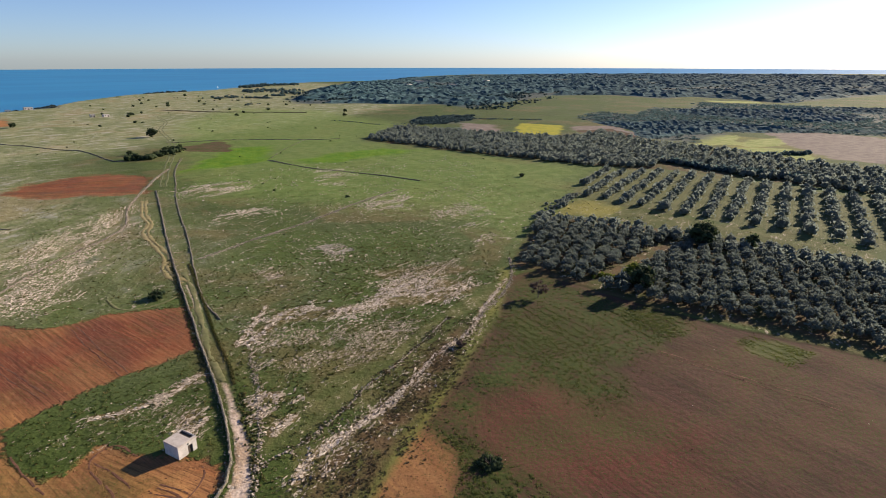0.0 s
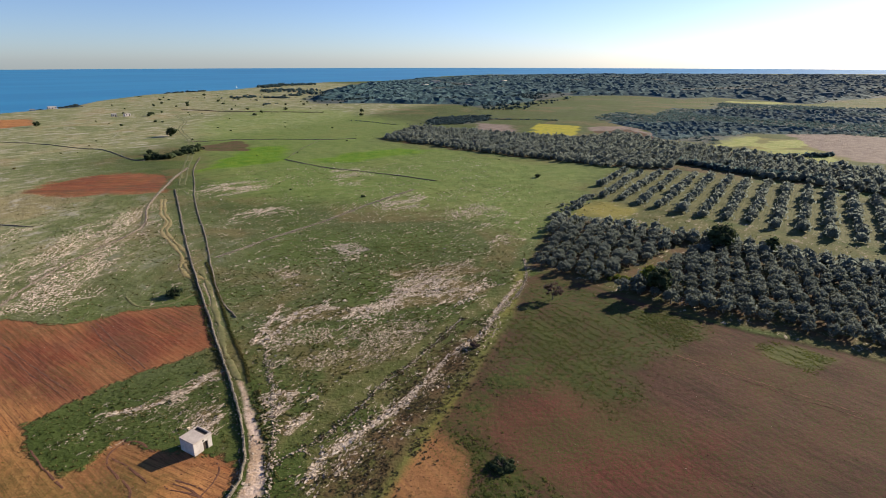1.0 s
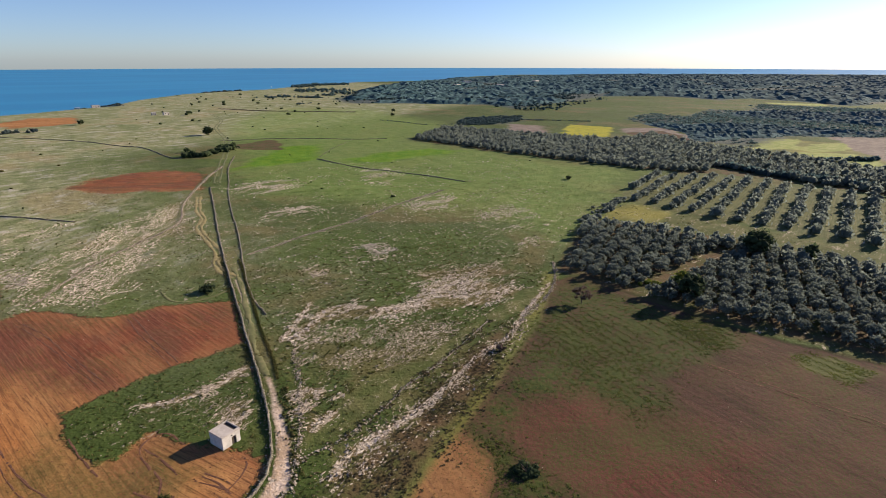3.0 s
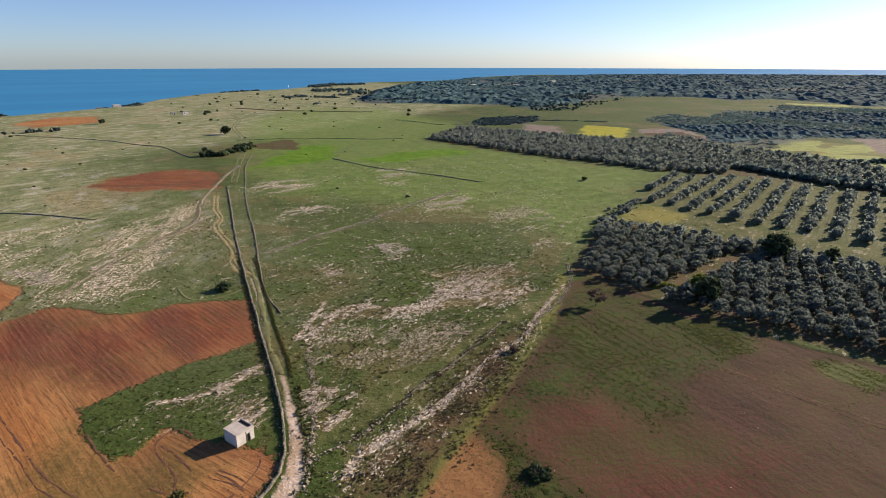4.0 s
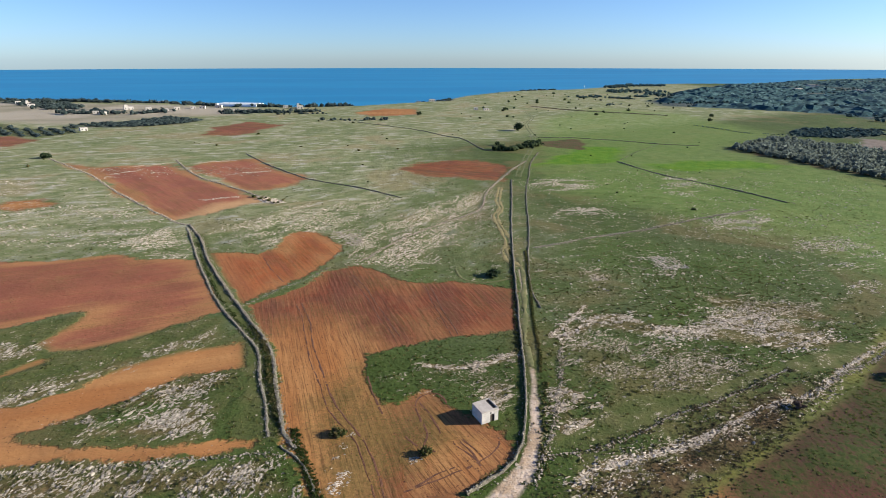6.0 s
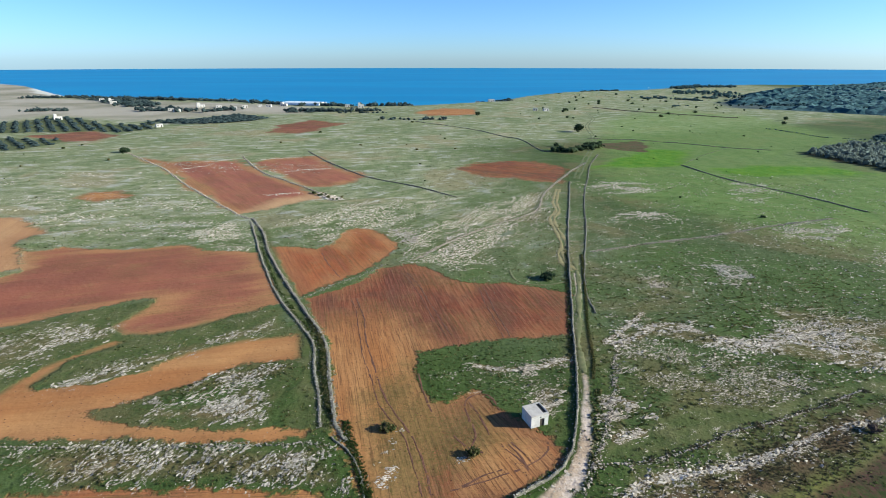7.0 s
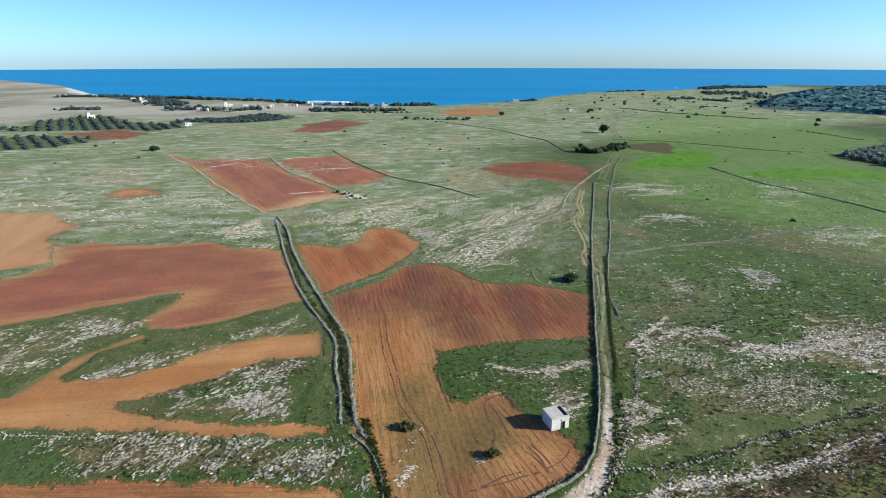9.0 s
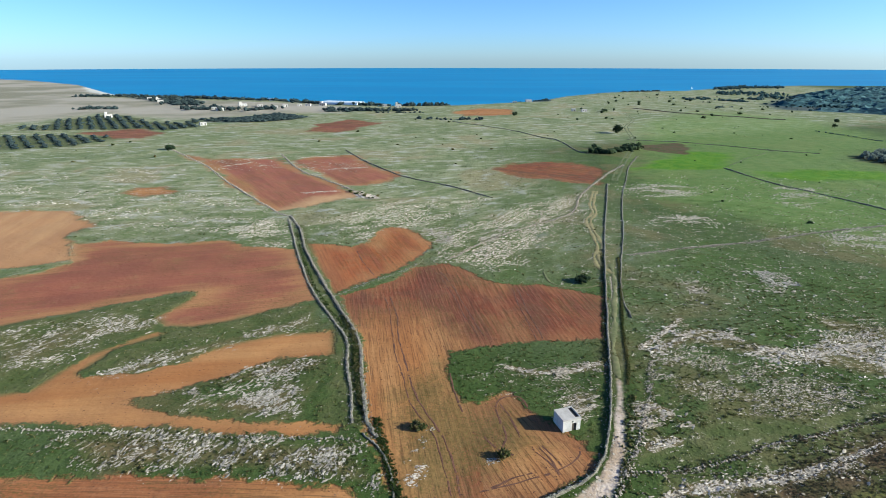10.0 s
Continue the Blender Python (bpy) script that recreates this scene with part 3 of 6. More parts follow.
rock_ridge = area("rock", [(27, 76), (36.5, 78.5), (44, 79.5), (50.5, 81), (60, 86), (74.5, 92), (87.5, 99), (97.5, 102.5), (96.5, 99.5), (88, 96.5), (75, 89), (60.5, 82.5), (51, 77), (43.5, 74.5), (35.5, 73.5), (27.5, 72.5)], 0.6)
red_earth = area("redden", [(57.5, 67), (76, 64.5), (81, 58.5), (78.5, 48.5), (85.5, 38.5), (73, 30), (58, 40.5), (55, 52)])
stone_heap = area("heap", [(-14.4, 74.7), (-11.3, 76.0), (-9.8, 73.9), (-11.4, 72.0), (-12.5, 69.8), (-13.9, 71.1)])
rock_yard = area("rock", [(-7.5, 102.5), (-1, 108), (6.5, 110.5), (14, 108), (23.5, 112), (19, 92), (14, 89), (8, 96), (-0.5, 97)], 0.45)
pasture = area("lawn", [(-129, 113), (-121, 115), (-85, 139), (-83, 137), (-81.5, 117.5), (-62.5, 129), (-48, 136), (-41.5, 118), (-63, 108.5), (-85.5, 94.5), (-89.5, 88.5), (-99.5, 83)])
dusty_a = area("dusty", [(439, 361), (487, 345), (426, 260), (389, 278), (407, 320)])
dusty_c = area("dusty", [(338, 413), (381, 449), (402, 418), (346, 369), (332, 387)])
dusty_b = area("dusty", [(562, 240), (585, 190), (568, 129), (434, 96), (424, 134), (464, 173)])
sown_a = area("sprung", [(469, 247), (506, 231), (448, 201), (415, 217)])
sown_b = area("sprung", [(481, 215), (513, 201), (462, 178), (441, 195)])
sown_c = area("sprung", [(424, 198), (457, 171), (417, 132), (392, 134), (405, 170)])
lane_dust = area("dust", [(34.0, 164), (36.0, 165), (34.5, 155), (32.5, 143.5), (31.2, 143.5), (32.8, 154)])
lane_worn = area("dust", [(25.2, 104.5), (25.8, 104), (25.4, 100), (24.2, 93), (22.8, 93), (24.2, 98), (24.8, 102)])
cart_dust = area("dust", [(22.4, 93), (24.3, 93), (23.2, 86), (22.2, 81.5), (20.7, 77.2), (20.4, 74.6), (18.0, 70.5), (14, 66), (9, 66), (13, 70), (16.8, 74.2), (20.0, 79.1), (21.4, 84)])
cape_cliff = area("chalk", [(-1100, 1500), (-1020, 1440), (-800, 1150), (-715, 1068), (-740, 1040), (-850, 1130), (-1010, 1330)])
wood_clearing = area("sprung", [(905, 480), (950, 410), (915, 392), (880, 440)])
rock_bands = [
    ([(33, 119), (37.6, 123.7), (42.5, 130.1), (46.9, 136)], 0.6), ([(35, 118), (42.6, 123.2), (47.6, 128.6), (53.7, 129.4), (57, 124.5)], 0.9),
    ([(3.2, 107.4), (9.1, 105.6), (16.3, 107), (22.8, 111)], 0.7), ([(14.6, 91.6), (16.8, 93), (19.3, 95)], 0.5),
    ([(27.5, 94.5), (30, 95.5), (32.3, 93.5)], 1.3), ([(26.9, 83.2), (29, 84.5), (31.6, 85.3)], 1.2), ([(24.8, 89), (27.4, 89.7)], 0.9),
    ([(25, 69.5), (29.5, 73.4), (36, 75.3)], 0.9), ([(36, 75.4), (40.6, 76.3), (47.5, 77.7), (52, 80), (60.6, 84.9), (70, 89), (78, 91), (86.6, 96.2)], 0.55), ([(30, 72.4), (36, 74.5), (43, 77.2), (50, 79.8), (58, 83.2), (64, 86.2)], 0.35), ([(88, 98), (96, 102.6), (109.5, 110.5)], 0.4), ([(58, 121.5), (70, 119), (80, 124), (92, 127)], 1.4),
    ([(-168, 357), (-161, 362), (-153, 367)], 1.3),
    ([(-170, 333), (-164, 338), (-159, 342)], 1.3),
    ([(-136, 367), (-124, 373), (-109, 379)], 1.3),
    ([(-104, 328), (-92, 333), (-80, 338)], 1.3),
    ([(-96, 264), (-89, 268), (-81, 271)], 1.3)]
lane_wall_a = [(8, 68.5), (15, 74), (18, 78.5), (19.5, 82.5), (21.5, 91), (23, 98.5), (25, 112), (26.5, 122.5), (29, 138.5), (32, 159), (37, 191), (42, 220), (49, 258), (57, 303)]
lane_wall_b = [(34.5, 135), (35, 150), (40, 177), (45, 200), (49, 220), (53, 243), (61, 282), (69, 314), (78, 352), (93, 398)]
lane_hedge = [(40, 182), (35, 151), (31, 128), (29, 112.5), (27, 102.5)]
rubble_wall = [(18.5, 69.5), (21.5, 76), (24, 81.5), (28, 91.5), (31, 101.5), (34, 113)]
track = [(13.5, 69), (18, 74.5), (20.5, 80), (22, 86), (24.5, 95), (27, 109.5), (29.5, 129), (33, 150), (40, 192), (45, 221), (54, 270), (62, 311)]
track_n = [(62, 311), (77, 366), (98, 437), (110, 494), (122, 580), (144, 655), (152, 742)]
spur = [(34.6, 166), (32.8, 171), (32.3, 177), (33, 183), (35, 188), (36, 194), (36, 204), (36, 219), (37, 229), (41, 241), (42, 256), (44, 267), (48, 284)]
double_a = [(-14, 66.5), (-15.5, 72), (-18.5, 78), (-22.5, 82)]
double_left = [(-25, 84.5), (-27.5, 93.5), (-31, 104), (-34.5, 116), (-40, 125), (-48, 137.5), (-55, 150), (-67, 175), (-78, 200), (-87, 220)]
double_right = [(-19.5, 81), (-22.5, 85.5), (-25, 93.5), (-28, 104), (-31.5, 116), (-38, 128), (-47, 144), (-58, 164), (-67, 182), (-75, 201), (-87, 223)]
terrace_wall = [(-87, 222), (-95, 228), (-121, 258), (-148, 290), (-179, 330), (-204, 357), (-247, 402)]
upper_wall = [(-62, 258), (-73, 273), (-93, 296), (-120, 327), (-151, 380)]
ridge_wall = [(-3, 264), (-28, 290), (-54, 312), (-85, 356), (-112, 404)]
east_wall = [(135, 356), (145, 312), (160, 281), (168, 258), (174, 242)]
spur_wall = [(135, 356), (165, 397), (197, 433)]
path_wall = [(-16, 173), (-6, 192), (11, 215), (31, 239), (40, 275), (62, 331), (77, 362)]
old_wall = [(43.4, 184.7), (53.6, 188.7), (73, 197.5), (95.5, 206), (122, 219.5), (152, 231)]
far_wall = [(61, 406), (55, 416), (47, 470), (31, 497), (7, 545), (-53, 617)]
strip_wall_a = [(20.5, 76), (29.5, 77.5), (41, 82), (47.5, 86), (56.5, 89), (67.5, 94.5), (80.5, 100.5)]
strip_wall_b = [(86, 95.8), (92.5, 99.3), (99.2, 102.3), (105, 105.5), (110.5, 109.8), (116, 114.7), (124, 124)]
low_wall = [(-99, 76), (-86.5, 76.5), (-56, 78), (-36, 79), (-25, 80), (-20.5, 78.5)]
heart_wall = [(-43.5, 142), (-38, 151), (-31, 160), (-25, 170)]
far_lane = [(103, 482), (141, 472), (176, 451), (200, 431), (223, 422)]
far_bank = [(178, 815), (219, 749), (269, 701), (309, 666)]
coast = [(-2538, 1904), (-1766, 1916), (-1552, 1816), (-1124, 1486), (-803, 1141), (-710, 1048), (-600, 1005), (-362, 936),
         (-256, 868), (-155, 844), (-74, 863), (47, 964), (100, 1094), (199, 1242), (383, 1332), (557, 1518), (770, 1640),
         (969, 1628), (1124, 1734), (1444, 1971), (1793, 2094), (2010, 1946), (2771, 1568), (3238, 1110), (3459, 709),
         (3400, -900), (2400, -3300), (-2600, -3300), (-3300, 300)]
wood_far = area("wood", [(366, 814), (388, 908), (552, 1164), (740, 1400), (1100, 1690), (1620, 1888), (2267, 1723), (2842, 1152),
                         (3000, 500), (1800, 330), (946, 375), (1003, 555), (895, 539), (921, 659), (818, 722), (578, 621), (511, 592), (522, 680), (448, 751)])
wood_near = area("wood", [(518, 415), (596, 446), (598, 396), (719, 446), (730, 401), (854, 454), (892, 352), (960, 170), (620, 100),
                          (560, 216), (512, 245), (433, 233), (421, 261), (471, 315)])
wood_copse = area("wood", [(332, 473), (352, 500), (380, 526), (419, 525), (444, 509), (404, 467), (356, 458)])
grove_west = area("orchard", [(-520, 440), (-428, 450), (-405, 460), (-386, 470), (-353, 455), (-340, 470), (-318, 428), (-326, 401), (-343, 388), (-363, 380), (-450, 360)])
grove_upper = area("orchard", [(-469, 515), (-452, 537), (-480, 580), (-470, 620), (-474, 655), (-436, 637), (-375, 579), (-330, 566), (-334, 607), (-296, 538), (-311, 504), (-340, 519), (-413, 498), (-445, 494)])
wood_west = area("wood", [(-340, 606), (-296, 624), (-270, 676), (-222, 645), (-232, 611), (-265, 584), (-303, 586)])
wood_shore = area("wood", [(-671, 982), (-519, 935), (-425, 794), (-498, 832)])
wood_point = area("wood", [(-38, 915), (-8, 986), (79, 1025), (73, 939)])
wood_cape = area("wood", [(246, 1247), (353, 1380), (328, 1278)])
wheel_ruts = [
    [(-29, 142), (-25.1, 130), (-21.5, 114.6), (-18, 104), (-14.5, 93.5), (-9, 83.8), (-6.3, 76.5), (-4.9, 71.8), (-4.2, 68.5)], [(-17, 162), (-12, 150), (-7, 134.5), (-2.5, 121)],
    [(6, 152), (8.5, 135.5), (11.5, 120)], [(1.5, 93.5), (3.5, 88.5), (5, 83.5)],
    [(8, 81), (9.5, 78.5), (11, 74.5)], [(-48, 180), (-42, 167), (-37, 158)], [(-9, 103.5), (-7.5, 97), (-5.5, 89.5)]]
yard_ruts = [
    [(1.5, 87.3), (0.6, 92.7), (1.8, 95.3), (4.3, 96.5), (5.8, 95.0), (7.4, 90.6)], [(2.2, 86.7), (2.6, 83.6), (1.7, 80.0)],
    [(-1.2, 83.3), (1.1, 80.0), (4.0, 78.6)], [(6.9, 80.6), (8.8, 78.0), (10.8, 75.6)], [(8.5, 81.6), (10.4, 78.7), (11.8, 76.5)],
    [(-1.5, 70.0), (5.2, 73.0), (10.8, 75.6), (14.4, 79.2), (14.8, 82.0)], [(0.2, 71.1), (3.9, 73.7), (6.7, 74.8)]]
field_ruts = [
    [(106, 58.5), (109, 44), (112, 31.5), (113, 24.5)]]


# ---- plan arithmetic ----
def inward(outline, x, y):
    """Metres inside (positive) or outside an outline."""
    p = np.asarray(outline, float)
    best, odd = np.full(x.shape, 1e18), np.zeros(x.shape, bool)
    for (ax, ay), (bx, by) in zip(p, np.roll(p, -1, 0)):
        dx, dy = bx - ax, by - ay
        k = np.clip(((x - ax) * dx + (y - ay) * dy) / (dx * dx + dy * dy + 1e-9), 0, 1)
        best = np.minimum(best, (x - ax - k * dx) ** 2 + (y - ay - k * dy) ** 2)
        odd ^= ((ay > y) != (by > y)) & (x < dx * (y - ay) / (dy if abs(dy) > 1e-9 else 1e-9) + ax)
    return np.where(odd, 1, -1) * np.sqrt(best)


def off_line(points, x, y):
    """Metres from a broken line."""
    best = np.full(x.shape, 1e18)
    p = np.asarray(points, float)
    for (ax, ay), (bx, by) in zip(p[:-1], p[1:]):
        dx, dy = bx - ax, by - ay
        k = np.clip(((x - ax) * dx + (y - ay) * dy) / (dx * dx + dy * dy), 0, 1)
        best = np.minimum(best, (x - ax - k * dx) ** 2 + (y - ay - k * dy) ** 2)
    return np.sqrt(best)


def relief(x, y):
    """The lie of the land: slow swells, small dips, and the fall to the shore."""
    x, y = np.asarray(x, float), np.asarray(y, float)
    z = 0.16 * np.sin(x / 8.3 + 1.1 * np.sin(y / 13.7)) * np.sin(y / 9.9 + 0.7) + 0.10 * np.sin(x / 3.7 + y / 5.1) * np.sin(y / 4.3 - x / 7.9)
    shore = np.clip(inward(coast, x, y) / 40 + 0.5, 0, 1) if x.size else x
    return z * np.clip(shore, 0, 1) - 9 * (1 - shore)


def curve_through(points, step):
    """Points every step metres along a smooth line through the given ones."""
    p = [Vector((*q, 0)) for q in points]
    p = [2 * p[0] - p[1]] + p + [2 * p[-1] - p[-2]]
    dense = []
    for a, b, c, d in zip(p, p[1:], p[2:], p[3:]):
        for i in range(12):
            t = i / 12
            dense.append(0.5 * (2 * b + (c - a) * t + (2 * a - 5 * b + 4 * c - d) * t * t + (3 * b - a - 3 * c + d) * t ** 3))
    dense.append(p[-2])
    d = np.array([(v.x, v.y) for v in dense])
    run = np.concatenate([[0], np.cumsum(np.hypot(*np.diff(d, axis=0).T))])
    s = np.arange(0, run[-1], step)
    return np.column_stack([np.interp(s, run, d[:, 0]), np.interp(s, run, d[:, 1])])


def mesh_of(name, verts, faces, mat, smooth=False):
    """A mesh from arrays of corners and of triangles or quads."""
    me = bpy.data.meshes.new(name)
    verts, faces = np.asarray(verts, np.float32), np.asarray(faces, np.int32)
    count, sides = faces.shape
    me.vertices.add(len(verts)), me.loops.add(count * sides), me.polygons.add(count)
    me.vertices.foreach_set("co", verts.ravel())
    me.loops.foreach_set("vertex_index", faces.ravel())
    me.polygons.foreach_set("loop_start", np.arange(0, count * sides, sides, dtype=np.int32))
    me.polygons.foreach_set("use_smooth", np.full(count, smooth))
    me.update(calc_edges=True)
    me.materials.append(mat)
    return me


def thing(name, label, category, at=(0, 0, 0), turn=0.0, group="", kind=""):
    ob = new(name)
    ob.matrix_world = pose(*at, 0, 0, turn)
    return tagged(ob, label, category, group, kind)


def part(name, data, parent, label=""):
    """A mesh, or a bmesh with a material, as one part under a thing."""
    if isinstance(data, tuple):
        bm, mat = data
        me = bpy.data.meshes.new(name)
        bm.to_mesh(me)
        bm.free()
        me.materials.append(mat)
        data = me
    ob = new(name, data)
    ob.parent = parent
    return tagged(ob, label)


def box(bm, lo, hi, bevel=0.0):
    made = bmesh.ops.create_cube(bm, size=1.0)["verts"]
    for v in made:
        v.co = Vector([l + (h - l) * (c + 0.5) for l, h, c in zip(lo, hi, v.co)])
    if bevel:
        bmesh.ops.bevel(bm, geom=list({e for v in made for e in v.link_edges}), offset=bevel, segments=2, affect="EDGES", profile=0.5)
    return made


# ---- pieces for scattering ----
def ico(level=1):
    bm = bmesh.new()
    bmesh.ops.create_icosphere(bm, subdivisions=level, radius=1)
    v = np.array([q.co[:] for q in bm.verts])
    f = np.array([[w.index for w in q.verts] for q in bm.faces])
    bm.free()
    return v, f


def rock_shape(rng):
    v, f = ico(1)
    v = v * rng.uniform(0.65, 1.15, (len(v), 1))
    v[:, 2] = np.clip(v[:, 2], -0.5, 0.62)
    return v, f


def chip_shape(rng):
    """A small flat-topped stone with four rough sides."""
    a = np.arange(4) * math.pi / 2 + rng.uniform(-0.4, 0.4, 4)
    low, top = rng.uniform(0.75, 1.1, 4), rng.uniform(0.45, 0.8, 4)
    v = np.vstack([np.column_stack([low * np.cos(a), low * np.sin(a), np.full(4, -0.4)]),
                   np.column_stack([top * np.cos(a), top * np.sin(a), rng.uniform(0.4, 0.75, 4)])])
    f = [[4, 5, 6], [4, 6, 7]]
    for i in range(4):
        j = (i + 1) % 4
        f += [[i, j, 4 + j], [i, 4 + j, 4 + i]]
    return v, np.array(f)


def tuft_shape(rng, leaves, spread=1.0, length=0.5):
    """A dome of loose leaves."""
    verts, faces = [], []
    for i in range(leaves):
        up = rng.uniform(0.05, 1.0)
        a = rng.uniform(0, 2 * math.pi)
        r = math.sqrt(1 - up * up) * spread
        c = np.array([r * math.cos(a), r * math.sin(a), up]) * rng.uniform(0.45, 1.0)
        d = rng.normal(size=(3, 3)) * length
        verts += [c + q for q in d]
        faces.append([3 * i, 3 * i + 1, 3 * i + 2])
    return np.array(verts), np.array(faces)


def blade_shape(rng, blades):
    verts, faces = [], []
    for i in range(blades):
        a, lean = rng.uniform(0, 2 * math.pi), rng.uniform(0.2, 0.9)
        foot = rng.normal(size=2) * 0.35
        w = 0.16
        tip = foot + lean * np.array([math.cos(a), math.sin(a)])
        s = np.array([-math.sin(a), math.cos(a)]) * w
        verts += [(*(foot + s), 0), (*(foot - s), 0), (*tip, rng.uniform(0.6, 1.1))]
        faces.append([3 * i, 3 * i + 1, 3 * i + 2])
    return np.array(verts), np.array(faces)


def lumpy_shape(rng, level, leaves, leaf=0.16):
    """A far bush or tree top: an uneven body with loose leaves about it."""
    v, f = ico(level)
    lobes = rng.normal(size=(5, 3))
    lobes /= np.linalg.norm(lobes, axis=1)[:, None]
    swell = np.max(v @ lobes.T, axis=1)
    v = v * (0.55 + 0.4 * swell[:, None]) * rng.uniform(0.85, 1.12, (len(v), 1))
    v[:, 2] = v[:, 2] * 0.8 + 0.55
    if leaves:
        tv, tf = tuft_shape(rng, leaves, 1.0, leaf)
        tv[:, 2] = tv[:, 2] * 1.15 + 0.15
        v, f = np.vstack([v, tv]), np.vstack([f, tf + len(v)])
    return v, f


def swell(x, y, seed):
    """Smooth noise from 0 to 1 over the plan, one unit to a swell."""
    table = np.random.default_rng(seed).uniform(0, 1, (64, 64))
    i, j = np.floor(x).astype(int), np.floor(y).astype(int)
    u, v = x - i, y - j
    u, v = u * u * (3 - 2 * u), v * v * (3 - 2 * v)
    a, b = table[i % 64, j % 64], table[(i + 1) % 64, j % 64]
    c, d = table[i % 64, (j + 1) % 64], table[(i + 1) % 64, (j + 1) % 64]
    return (a * (1 - u) + b * u) * (1 - v) + (c * (1 - u) + d * u) * v


def strew(name, shapes, rng, x, y, size, flat, mat, tilt=0.0, sink=0.0, z=None, smooth=False, strike=None):
    """One mesh of many pieces: shape i at x, y, with its size (per piece), flatness and a random turn."""
    z = relief(x, y) if z is None else z
    size = np.broadcast_to(size, x.shape)
    flat = np.broadcast_to(flat, x.shape)
    pick = rng.integers(0, len(shapes), len(x))
    verts, faces, start = [], [], 0
    for k, (v, f) in enumerate(shapes):
        m = pick == k
        count = m.sum()
        if not count:
            continue
        a = rng.uniform(0, 2 * np.pi, count)
        stretch = rng.uniform(0.75, 1.3, (count, 2))
        if strike is not None:
            a = strike + rng.normal(size=count) * 0.35
            stretch = stretch * np.array([1.7, 0.7])
        lx, ly = v[None, :, 0] * stretch[:, :1], v[None, :, 1] * stretch[:, 1:]
        lz = v[None, :, 2] * flat[m][:, None]
        if tilt:
            lean = rng.normal(size=(count, 2)) * tilt
            lz = lz + lx * lean[:, :1] + ly * lean[:, 1:]
        c, s = np.cos(a)[:, None], np.sin(a)[:, None]
        g = size[m][:, None]
        out = np.stack([x[m][:, None] + g * (lx * c - ly * s), y[m][:, None] + g * (lx * s + ly * c), z[m][:, None] + g * (lz - sink)], axis=2)
        verts.append(out.reshape(-1, 3))
        faces.append((f[None] + (start + np.arange(count) * len(v))[:, None, None]).reshape(-1, 3))
        start += count * len(v)
    return mesh_of(name, np.vstack(verts), np.vstack(faces), mat, smooth)


def inside_points(rng, outline, count, soft=0.0):
    p = np.asarray(outline, float)
    x, y = rng.uniform(p[:, 0].min(), p[:, 0].max(), count * 4), rng.uniform(p[:, 1].min(), p[:, 1].max(), count * 4)
    keep = inward(outline, x, y) + rng.normal(size=x.shape) * soft > 0
    return x[keep][:count], y[keep][:count]


ledges = [(rock_crest, 18), (rock_slope, 20), (rock_lane, 22), (rock_shelf, 57), (rock_tongue, 52), (rock_step, 26), (rock_rise, 16), (rock_knoll, 30), (rock_shoal, 14), (rock_corner, 40), (rock_meadow, 16), (rock_upland, 12), (rock_hollow, 16), (rock_strip, 24), (rock_spine, 30), (rock_ridge, 30), (rock_west, 54), (rock_south, 69), (rock_ledge, 56), (rock_pasture, 50), (rock_mid, 55),
          (rock_bend, 20), (rock_plain, 8), (rock_path, 10), (rock_grey, -20), (rock_patch, 10), (rock_bare, 10), (terrace_ledge, 8), (upper_ledge, 8), (rock_hut, 24), (rock_yard, 24), (rock_fore, 40)]


